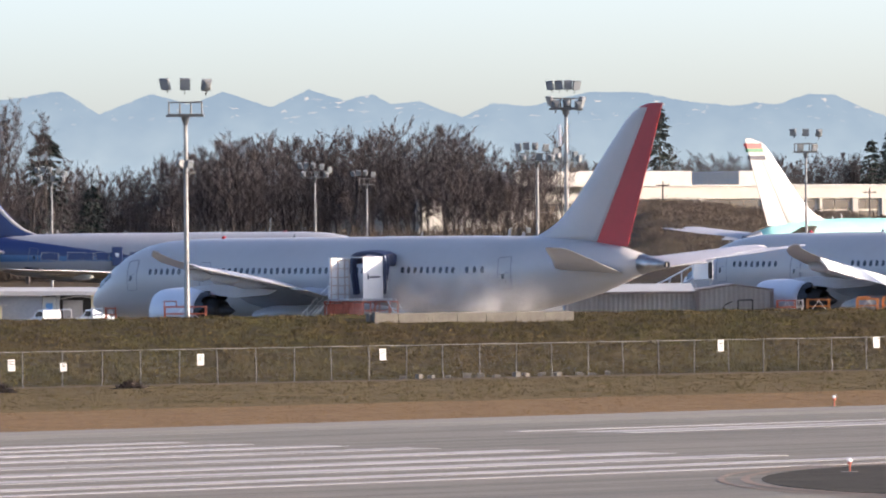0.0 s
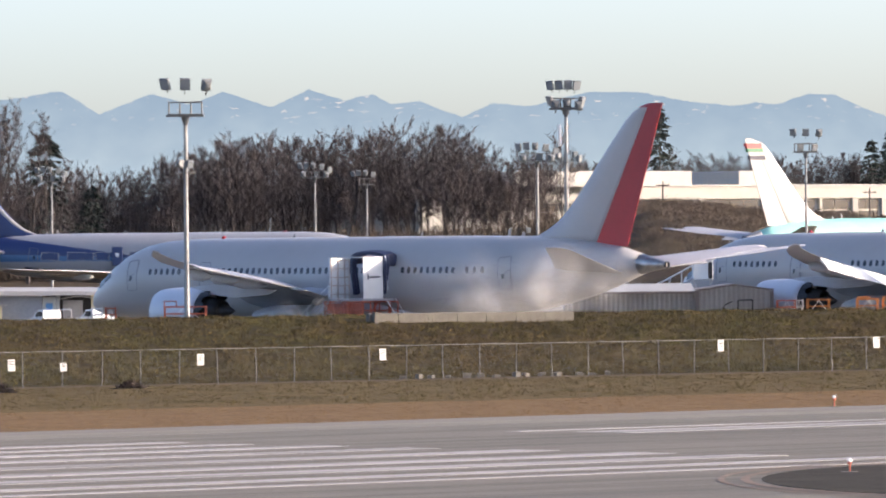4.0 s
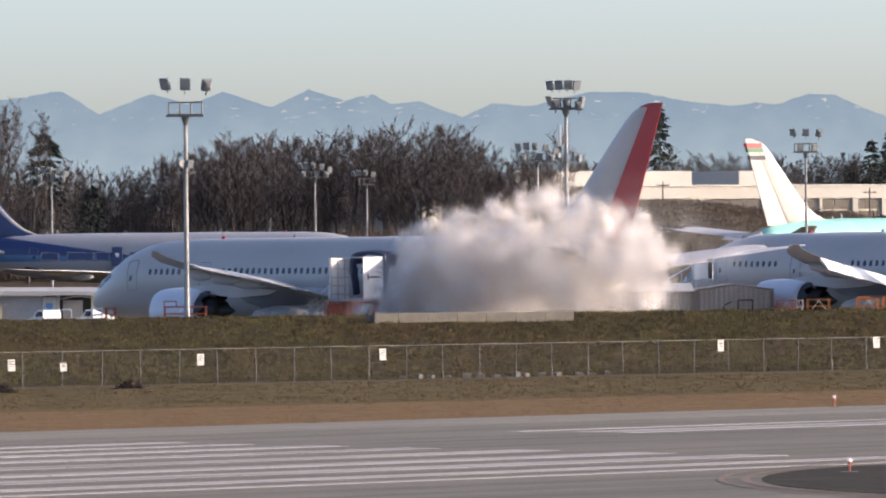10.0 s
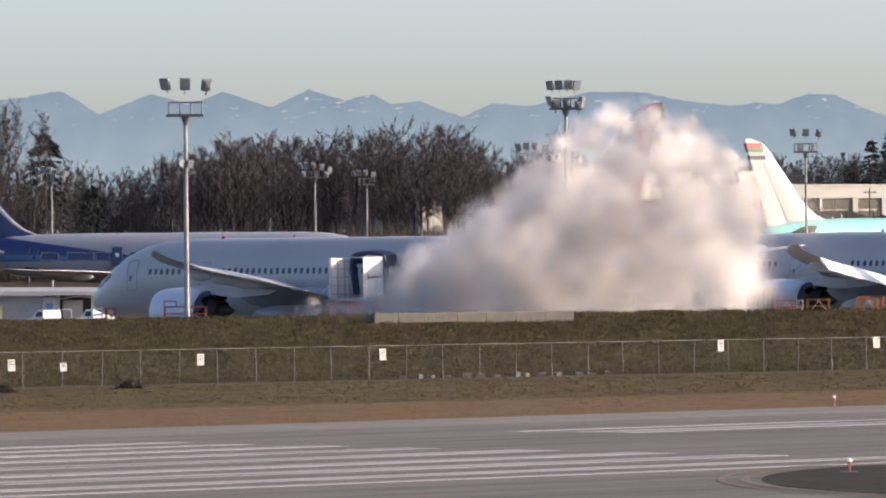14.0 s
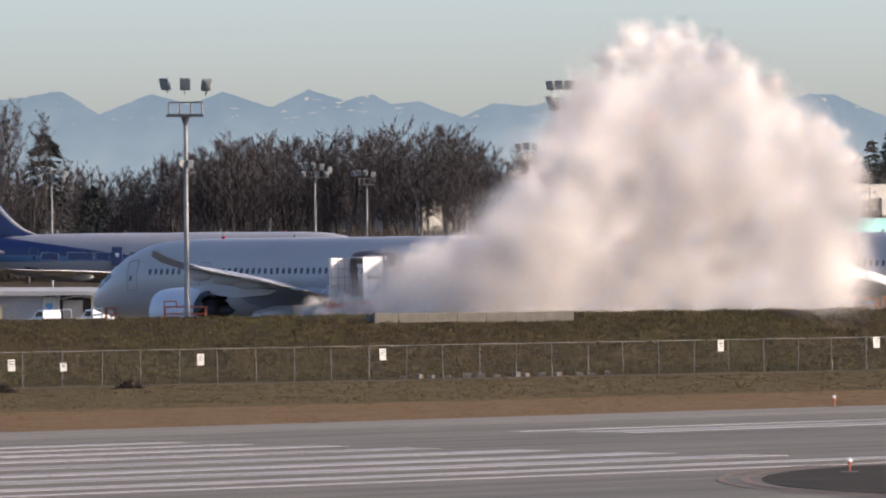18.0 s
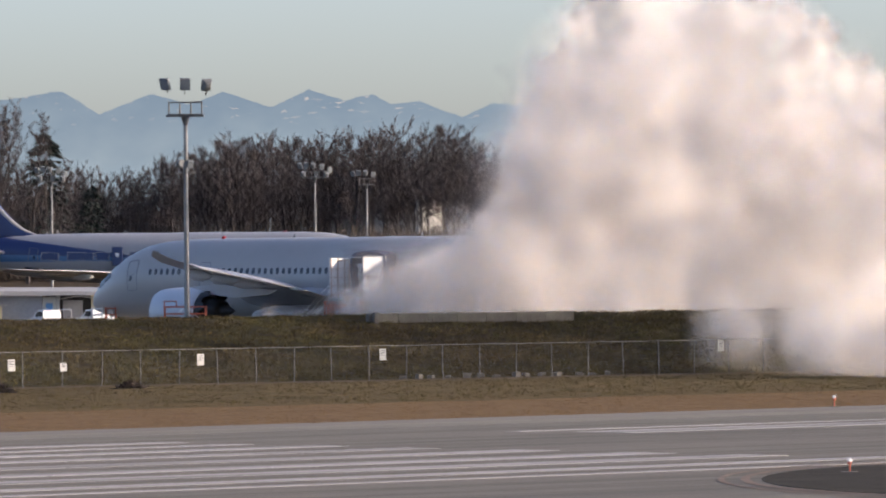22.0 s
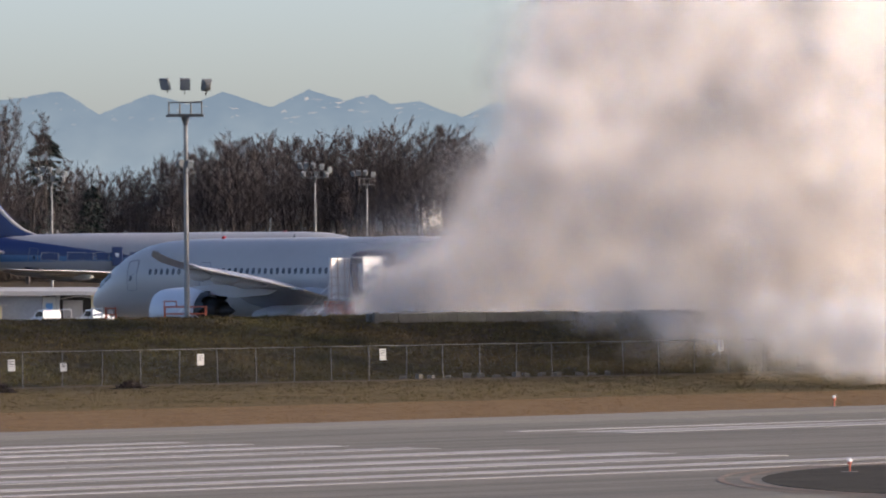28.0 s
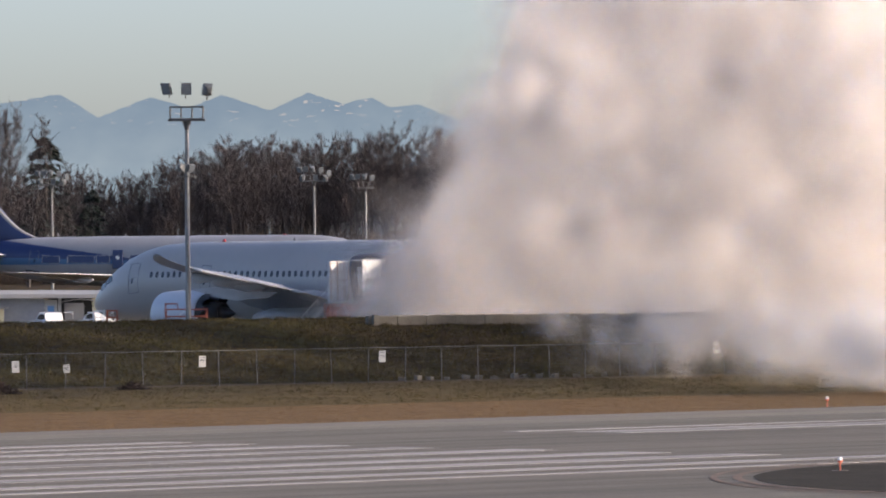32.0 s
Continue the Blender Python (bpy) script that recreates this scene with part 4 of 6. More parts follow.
THREE = ((-1.28, 1.85, -28, 24), (0.0, 1.85, 6, 20), (1.28, 1.85, 205, -18))
mast(-15.85, 440, 0, 15.35, 0.19, THREE, 1.02, "tall galvanised light mast with three floodlights on a platform", ((-0.28, 12.25, 150, 20), (0.3, 12.25, 30, 20)))
MANY = ((-1.25, 1.75, -30, 20), (-0.55, 1.8, -10, 18), (0.2, 1.8, 12, 18), (0.9, 1.75, 30, 16), (-1.3, 0.55, -50, 24), (-0.8, 0.3, 190, -14), (0.1, 0.45, 170, -10), (1.35, 0.5, 60, 20), (1.0, 0.2, 190, -10))
big = mast(9.75, 560, 0, 17.9, 0.22, MANY, 1.15, "tall galvanised light mast crowded with floodlights", ((-0.6, 14.1, 160, 20), (0.75, 14.2, 30, 12), (1.1, 13.9, 50, 12)))
part("antenna_panel", box(B(), -0.62, -0.38, -0.3, -0.1, 14.9, 16.6, bevel=0.03), "white_panel", big)
FAR = ((-1.9, 1.4, -30, 20), (-1.1, 1.5, 0, 18), (-0.2, 1.5, 180, -18), (0.9, 1.3, 20, 18), (1.9, 0.9, 30, 10), (-1.5, 0.4, 190, -10), (0.2, 0.4, 10, 10), (1.4, 0.3, 200, -10))
mast(9.6, 720, ground_height(9.6, 720), 15.0, 0.2, FAR, 1.6, "galvanised light mast with two rows of floodlights", ((-0.9, 8.0, 20, 10),))
mast(-16.2, 905, ground_height(-16.2, 905), 14.6, 0.19, FAR, 1.4, "far galvanised light mast before the bare trees")
mast(-10.2, 960, ground_height(-10.2, 960), 13.6, 0.15, FAR[:4], 1.0, "far thin light mast before the bare trees")
mast(-49.7, 905, ground_height(-49.7, 905), 14.4, 0.19, FAR, 1.3, "far galvanised light mast beside a spruce")
mast(36.0, 705, ground_height(36, 705), 15.6, 0.18, THREE + ((-0.5, 0.4, 20, 10), (0.9, 0.3, 30, 10)), 1.1, "galvanised light mast before the white building")


# ---- the fence before the berm ----
def build_fence():
    f = thing("fence", Matrix(), "grey chain-link fence with steel posts along the berm", "fence")
    step, n = 1.95, 34
    x0 = -33.2
    length = step * math.hypot(1, 0.675)
    yaw = math.degrees(math.atan(0.675))
    post = mesh_of("post", bar(B(), (0, 0, -0.3), (0, 0, 1.86), 0.027, sides=8), "galvanised")
    bm = B()
    cells = 24
    h = 1.72
    for i in range(-int(h / length * cells) - 1, cells + 1):
        for s in (1, -1):
            a0 = i * length / cells if s > 0 else (i + h / length * cells) * length / cells
            pts = [(a0, 0.06), (a0 + s * h, 0.06 + h)]
            if s < 0:
                a0 = i * length / cells + h
                pts = [(a0, 0.06), (a0 - h, 0.06 + h)]
            (ax, az), (bx, bz) = pts
            lo, hi = 0.0, 1.0
            for lim, sign in ((0.0, 1), (length, -1)):
                fa, fb = sign * (ax - lim), sign * (bx - lim)
                if fa < 0 and fb < 0:
                    lo = hi = 0
                elif fa < 0:
                    lo = max(lo, fa / (fa - fb))
                elif fb < 0:
                    hi = min(hi, fa / (fa - fb))
            if hi - lo > 0.02:
                bar(bm, (ax + (bx - ax) * lo, 0, az + (bz - az) * lo), (ax + (bx - ax) * hi, 0, az + (bz - az) * hi), 0.0010, sides=3)
    link = mesh_of("chain_link", bm, "galvanised")
    rail = mesh_of("top_rail", bar(B(), (0, 0, 1.82), (length, 0, 1.82), 0.022, sides=6), "galvanised")
    for i in range(n):
        x = x0 + i * step
        m = pose(x, fence_y(x), 0, 0, 0, yaw)
        lean = ((i * 37) % 11 - 5) * 0.35
        again("post", post, f, m @ pose(0, 0, 0, lean, lean * 0.6))
        again("top_rail", rail, f, m)
        again("chain_link", link, f, m)
    for x, z, w, h, tilt in ((-22.05, 1.16, 0.44, 0.60, 0), (-19.5, 1.02, 0.40, 0.44, -6), (-12.62, 1.27, 0.42, 0.60, 1), (-3.22, 1.36, 0.42, 0.62, 0), (15.1, 1.50, 0.42, 0.62, 0), (23.95, 1.52, 0.44, 0.6, -3)):
        s = thing("sign", pose(x, fence_y(x) - 0.09, z, 0, tilt, yaw), "white notice with dark lines on the fence", "sign", "fence notices")
        part("plate", box(B(), -w / 2, w / 2, -0.012, 0.012, -h / 2, h / 2, bevel=0.004), "sign_white", s)
        for k, (bw, bz) in enumerate(((0.32, 0.34), (0.26, 0.18), (0.30, 0.06), (0.22, -0.06))):
            part("line_of_writing", box(B(), -bw * w, bw * w, -0.016, -0.013, bz * h - 0.012, bz * h + 0.012), "ink", s)


build_fence()


# ---- the low concrete wall on the berm, blocks behind the fence ----
def build_wall():
    w = thing("concrete_wall", Matrix(), "weathered low concrete barrier along the berm's top", "wall", kind="structure")
    n = 7
    for i in range(n):
        xa, xb = -4.15 + 11.5 * i / n, -4.15 + 11.5 * (i + 1) / n - 0.03
        d = Vector((1, 0.5)).normalized()
        bm = B()
        L = (xb - xa) / d.x
        prof = [(0, 2.72), (-0.02, 3.30), (0.04, 3.36), (0.30, 3.36), (0.36, 3.30), (0.38, 2.72)]
        loft(bm, [[(u, y, z) for y, z in prof] for u in (0, L)])
        bmesh.ops.recalc_face_normals(bm, faces=bm.faces)
        part("barrier_block", bm, "concrete", w, at=pose(xa, crest_y(xa) - 2.3, 0, 0, 0, math.degrees(math.atan(0.5))))
    part("end_post", box(B(), -0.15, 0.15, -0.15, 0.15, 2.7, 3.42, bevel=0.02), "concrete", w, at=pose(-3.75, crest_y(-3.75) - 2.6, 0, 0, 0, 26))
    rng = random.Random(9)
    for i in range(14):
        x = -2.2 + i * 0.85 + rng.uniform(-0.2, 0.2)
        bm = B()
        box(bm, -0.2, 0.2, -0.15, 0.15, 0, rng.uniform(0.14, 0.32), bevel=0.03)
        ob = part("concrete_block", bm, "old_concrete", at=pose(x, fence_y(x) + 2.2 + rng.uniform(-0.2, 0.2), -0.03, 0, rng.uniform(-9, 9), rng.uniform(0, 90)))
        tagged(ob, "rough grey concrete block at the berm's foot", "concrete block", "blocks at the berm's foot")


build_wall()


# ---- grass and brush on the airfield ----
def tufts(name, count, place, height, width, material, label):
    rng = random.Random(21)
    co, faces = [], []
    for i in range(count):
        x, y = place(rng)
        z = ground_height(x, y)
        h = height * rng.uniform(0.5, 1.4)
        for k in range(4):
            a = rng.uniform(0, 6.283)
            d = Vector((math.cos(a), math.sin(a), 0))
            c = Vector((x + rng.gauss(0, 0.12), y + rng.gauss(0, 0.12), z - 0.02))
            s = len(co)
            top = c + Vector((rng.gauss(0, 0.4), rng.gauss(0, 0.4), 1.0)) * h
            co += [tuple(c - d * width), tuple(c + d * width), tuple(top)]
            faces.append((s, s + 1, s + 2))
    me = bpy.data.meshes.new(name)
    me.from_pydata(co, [], faces)
    me.materials.append(M[material])
    return tagged(new(name, me), label, "grass", kind="stuff")


M["grass_green"] = mat("grass_green", (0.082, 0.072, 0.03), 0.95, vary=0.3, size=0.25, fine=1.2, second=(0.088, 0.062, 0.032), amount=0.7, island=True, spec=0.1)
M["grass_dry"] = mat("grass_dry", (0.19, 0.125, 0.065), 0.95, vary=0.2, size=0.3, fine=1.2, second=(0.15, 0.095, 0.046), amount=0.7, island=True, spec=0.1)


def on_bank(rng):
    x = rng.uniform(-30, 31)
    return x, fence_y(x) + 2.2 + (crest_y(x) + 3 - fence_y(x) - 2.2) * rng.random()


def on_verge(rng):
    x = rng.uniform(-29, 31)
    lo, hi = 324.5 + 0.8 * x, fence_y(x) - 4
    return x, lo + (hi - lo) * rng.random()


def on_dry(rng):
    x = rng.uniform(-27, 29)
    lo, hi = 288.5 + 0.935 * x, 324.5 + 0.8 * x
    return x, lo + (hi - lo) * rng.random()


tufts("bank_grass", 16000, on_bank, 0.17, 0.03, "grass_green", "rough winter grass on the berm")
tufts("verge_grass", 5000, on_verge, 0.09, 0.03, "grass_green", "short green and brown grass before the fence")
tufts("dry_grass", 4000, on_dry, 0.05, 0.03, "grass_dry", "dry brown grass beside the runway")


def brush_heap(x, y, w, h, seed):
    rng = random.Random(seed)
    random.seed(seed)
    co, faces = [], []
    for i in range(420):
        u = rng.gauss(0, 0.4)
        a = Vector((x + u * w, y + rng.gauss(0, 0.3), max(0.0, h * (1 - abs(u)) * rng.random() * 0.8)))
        twig_tri(co, faces, a, a + Vector((rng.uniform(-0.5, 0.5), rng.uniform(-0.5, 0.5), rng.uniform(-0.1, 0.3))) * 0.8, 0.03)
    me = bpy.data.meshes.new("brush_heap")
    me.from_pydata(co, [], faces)
    me.materials.append(M["dark_brush"])
    tagged(new("brush_heap", me), "low heap of dark cut brush on the grass", "brush heap", "brush heaps")


M["dark_brush"] = mat("dark_brush", (0.06, 0.042, 0.035), 0.95, vary=0.4, island=True)
brush_heap(-15.8, 358.6, 0.85, 0.5, 1)
brush_heap(-22.0, 349.5, 1.1, 0.75, 2)


# ---- runway edge lights ----
def edge_light(x, y, h):
    t = thing("edge_light", pose(x, y, 0.03), "small white-capped runway light on a stem", "runway light", "runway lights")
    part("base", bar(B(), (0, 0, -0.02), (0, 0, 0.035), 0.26, 0.25, 16), "concrete", t)
    part("stem", bar(B(), (0, 0, 0.03), (0, 0, h * 0.62), 0.028, sides=8), "orange_paint", t)
    part("body", bar(bar(B(), (0, 0, h * 0.58), (0, 0, h * 0.72), 0.05, 0.085, 10), (0, 0, h * 0.72), (0, 0, h * 0.78), 0.085, 0.085, 10), "orange_paint", t)
    part("lens", bar(bar(B(), (0, 0, h * 0.78), (0, 0, h * 0.94), 0.085, 0.075, 10), (0, 0, h * 0.94), (0, 0, h), 0.075, 0.035, 10), "lens_white", t)


M["lens_white"] = mat("lens_white", (0.85, 0.83, 0.78), 0.2, vary=0.03)
edge_light(16.6, 303.0, 0.50)
edge_light(12.25, 215.4, 0.43)


# ---- boarding stairs at the rear door ----
SIDE = (-0.682, -0.731)     # out of the aircraft's left side
BACK = (0.731, -0.682)      # towards its tail


M["rail_pale"] = mat("rail_pale", (0.62, 0.50, 0.42), 0.6, vary=0.1)


def build_stairs():
    ox, oy = NOSE[0] + 31.5 * 0.731 + 2.95 * SIDE[0], NOSE[1] - 31.5 * 0.682 + 2.95 * SIDE[1]
    # local x: towards the tail; local -y: away from the aircraft
    t = thing("boarding_stairs", pose(ox, oy, 0, 0, 0, -43.0), "white boarding stairs with a dark blue canopy and red rails", "boarding stairs")
    zf, zt = 3.42, 6.36
    part("platform", box(B(), -1.5, 1.9, -3.3, -0.1, zf - 0.14, zf, bevel=0.02), "steel", t)
    aft = part("side_panel", box(B(), 1.68, 1.76, -3.0, -0.95, zf, zt, bevel=0.03), "white_panel", t, "plain white side panel")
    part("emblem", box(B(), 1.765, 1.775, -2.6, -2.45, 4.75, 5.15), "ink", aft)
    part("lettering_bar", box(B(), 1.765, 1.775, -2.35, -1.35, 4.9, 5.02), "ink", aft)
    fore = part("side_panel", box(B(), -1.42, -1.34, -3.2, -1.2, zf, zt, bevel=0.03), "white_panel", t, "white side panel with a lattice of rails")
    for k in range(5):
        part("rail", box(B(), -1.33, -1.27, -3.2, -1.2, zf + 0.3 + 0.6 * k, zf + 0.36 + 0.6 * k), "rail_pale", fore)
    for y in (-3.1, -2.4, -1.7, -1.25):
        part("upright", box(B(), -1.33, -1.27, y - 0.03, y + 0.03, zf, zt), "rail_pale", fore)
    part("roof_frame", bar(bar(bar(bar(B(), (-1.4, -3.1, zt), (1.72, -3.1, zt), 0.05), (-1.4, -1.0, zt), (1.72, -1.0, zt), 0.05), (-1.4, -3.1, zt), (-1.4, -1.0, zt), 0.05), (1.72, -3.0, zt), (1.72, -1.0, zt), 0.05), "steel", t)
    # the canopy: a bellows arch with slim draped legs, and a roof that reaches to the fuselage
    bm = B()
    rings = []
    for y, s, up in ((-1.0, 1.0, 0.0), (-0.86, 1.05, 0.03), (-0.72, 1.0, 0.06), (-0.58, 1.05, 0.09), (-0.45, 1.0, 0.12)):
        legs = ((0.84, zf + 0.25), (0.90, zf + 0.9), (1.0, zf + 1.7), (1.05, zf + 2.4), (0.97, zt + 0.12), (0.72, zt + 0.32), (0.0, zt + 0.40))
        outer = [(-k, z) for k, z in legs] + [(k, z) for k, z in legs[-2::-1]]
        inner = [(k * 0.9, z - (0.02 if z < zt else 0.22)) for k, z in outer[::-1]]
        rings.append([(0.22 + k * 1.62 * s, y, z + up) for k, z in outer + inner])
    loft(bm, rings)
    bmesh.ops.recalc_face_normals(bm, faces=bm.faces)
    hood = part("canopy", bm, "canvas_blue", t, "dark blue fabric canopy", smooth=False)
    bm = B()
    rings = []
    for y, up in ((-0.5, 0.08), (-0.2, 0.13), (0.1, 0.12), (0.4, 0.05)):
        arch = [(-1.0, zt - 0.5), (-0.98, zt + 0.1), (-0.72, zt + 0.31), (0.0, zt + 0.38), (0.72, zt + 0.31), (0.98, zt + 0.1), (1.0, zt - 0.7)]
        rings.append([(0.22 + k * 1.62, y, z + up) for k, z in arch] + [(0.22 + k * 1.5, y, z + up - 0.08) for k, z in arch[::-1]])
    loft(bm, rings)
    bmesh.ops.recalc_face_normals(bm, faces=bm.faces)
    part("canopy_roof", bm, "canvas_blue", hood)
    # white bars put in for the sheen along the dark canvas folds
    bm = B()
    for i in range(6):
        x = 1.93 - 0.03 * i
        bar(bm, (x, -0.95 + 0.06 * i, zt + 0.1 - 0.3 * i), (x - 0.05, -0.75 + 0.05 * i, zt - 0.35 - 0.4 * i), 0.045, 0.02, 5)
    part("canopy_sheen", bm, "white_panel", t, "white bars standing in for sheen on the canopy's folds")
    # chassis with red rails and braces
    bm = B()
    box(bm, -2.8, 2.6, -3.0, -0.4, 0.65, 1.0, bevel=0.03)
    part("chassis", bm, "orange_paint", t)
    for x in (-2.2, 1.9):
        for y in (-2.9, -0.5):
            bm = B()
            bmesh.ops.create_cone(bm, cap_ends=True, segments=18, radius1=0.42, radius2=0.42, depth=0.3, matrix=pose(x, y, 0.42, 90))
            part("wheel", bm, "rubber", t)
    for y in (-3.15, -0.35):
        side = part("rail_frame", bar(bar(bar(B(), (-1.9, y, 3.2), (2.6, y, 3.2), 0.05), (-1.9, y, 2.6), (2.6, y, 2.6), 0.04), (-1.9, y, 1.9), (2.6, y, 1.9), 0.05), "orange_paint", t)
        for k in range(6):
            x = -1.9 + 0.9 * k
            part("post", bar(B(), (x, y, 0.9), (x, y, 3.25), 0.045), "orange_paint", side)
        for a, b in (((-1.9, 3.2), (-0.6, 1.7)), ((-0.6, 1.7), (0.7, 3.2))):
            part("brace", bar(B(), (a[0], y - 0.06, a[1]), (b[0], y - 0.06, b[1]), 0.055), "orange_paint", side)
    part("mesh_panel", box(B(), -1.85, 1.5, -3.02, -2.98, 1.1, 3.1), "orange_paint", t, "red mesh guard panel")
    for x in (-1.4, 0.3, 1.8):
        for y in (-3.1, -0.3):
            part("leg", bar(B(), (x, y, 0.9), (x, y, zf - 0.1), 0.07), "orange_paint", t)
    # the flight, going down towards the nose
    flight = part("stringer", bar(bar(B(), (-1.5, -3.1, zf - 0.1), (-6.0, -3.1, 0.1), 0.09), (-1.5, -2.1, zf - 0.1), (-6.0, -2.1, 0.1), 0.09), "white_panel", t)
    for k in range(17):
        u = (k + 0.5) / 17
        part("step", box(B(), -1.5 - 4.5 * u - 0.14, -1.5 - 4.5 * u + 0.14, -3.05, -2.15, zf - 0.1 - (zf - 0.2) * u - 0.02, zf - 0.1 - (zf - 0.2) * u + 0.02), "steel", flight)
    for y in (-3.15, -2.05):
        hand = part("handrail", bar(bar(B(), (-1.5, y, zf + 0.95), (-5.8, y, 1.15), 0.045), (-1.5, y, zf + 0.5), (-5.8, y, 0.7), 0.03), "white_panel", t)
        for k in range(5):
            u = k / 4
            part("baluster", bar(B(), (-1.5 - 4.3 * u, y, zf - 0.1 - 3.25 * u), (-1.5 - 4.3 * u, y, zf + 0.95 - 3.22 * u), 0.03), "white_panel", hand)
    for y in (-1.2, -0.2):
        part("slope_rail", bar(B(), (2.2, y, zf), (3.7, y, 1.7), 0.04), "white_panel", t)


build_stairs()


# ---- red work stands, round the engines ----
def work_stand(x, y, w, d, h, tall, colour, label, yaw=0.0):
    t = thing("work_stand", pose(x, y, 0, 0, 0, yaw), label, "work stand", "work stands")
    for sx in (-1, 1):
        for sy in (-1, 1):
            part("post", box(B(), sx * w / 2 - 0.05, sx * w / 2 + 0.05, sy * d / 2 - 0.05, sy * d / 2 + 0.05, 0, h), colour, t)
    for z in (h - 0.06, h - 0.55, h - 1.1):
        bm = B()
        for sy in (-1, 1):
            box(bm, -w / 2, w / 2, sy * d / 2 - 0.04, sy * d / 2 + 0.04, z - 0.045, z + 0.045)
        for sx in (-1, 1):
            box(bm, sx * w / 2 - 0.04, sx * w / 2 + 0.04, -d / 2, d / 2, z - 0.045, z + 0.045)
        part("rail", bm, colour, t)
    part("deck", box(B(), -w / 2, w / 2, -d / 2, d / 2, h - 1.3, h - 1.2), "steel", t)
    if tall:
        part("gate", bar(bar(bar(B(), (-w / 2, -d / 2, h), (-w / 2, -d / 2, h + tall), 0.045), (-w / 2 + 0.85, -d / 2, h), (-w / 2 + 0.85, -d / 2, h + tall), 0.045), (-w / 2, -d / 2, h + tall), (-w / 2 + 0.85, -d / 2, h + tall), 0.045), colour, t)
    part("brace", bar(bar(B(), (-w / 2, -d / 2, h - 1.2), (0, -d / 2, h - 0.1), 0.03), (w / 2, -d / 2, h - 1.2), (0, -d / 2, h - 0.1), 0.03), "white_panel", t)


work_stand(-18.15, 500.5, 2.9, 1.6, 3.05, 0.35, "orange_paint", "red-painted work stand beside the engine")
M["orange_bright"] = mat("orange_bright", (0.62, 0.22, 0.06), 0.6, vary=0.12, size=3, fine=14)
work_stand(25.4, 528, 1.3, 1.6, 2.92, 0, "orange_paint", "low red work stand beside the shed")
work_stand(26.4, 529, 0.6, 0.8, 2.92, 0, "white_panel", "small white work stand beside the shed")
work_stand(27.9, 530, 1.6, 1.8, 2.95, 0, "orange_bright", "orange work stand below the engine")
work_stand(31.2, 524, 1.5, 1.6, 3.0, 0.1, "orange_bright", "orange work stand behind the engine")
work_stand(33.1, 524, 1.5, 1.6, 3.0, 0.1, "orange_bright", "orange work stand behind the engine")
work_stand(-25.6, 526, 0.75, 0.8, 2.8, 0, "white_panel", "white and red stand at the airliner's nose")
work_stand(-24.6, 526.5, 0.75, 0.8, 2.8, 0, "orange_paint", "small red stand at the airliner's nose")


# ---- metal shed beside the tail ----
def corrugated(bm, x0, x1, y, z0, tops, pitch=0.36):
    """A ribbed metal wall from x0 to x1; tops gives its height along it."""
    n = int((x1 - x0) / (pitch / 4))
    pts = []
    for i in range(n + 1):
        x = x0 + (x1 - x0) * i / n
        pts.append((x, y - (0.045 if i % 4 in (1, 2) else 0.0)))
    lo, hi = [bm.verts.new((x, yy, z0)) for x, yy in pts], [bm.verts.new((x, yy, tops(x))) for x, yy in pts]
    for i in range(n):
        bm.faces.new((lo[i], lo[i + 1], hi[i + 1], hi[i]))


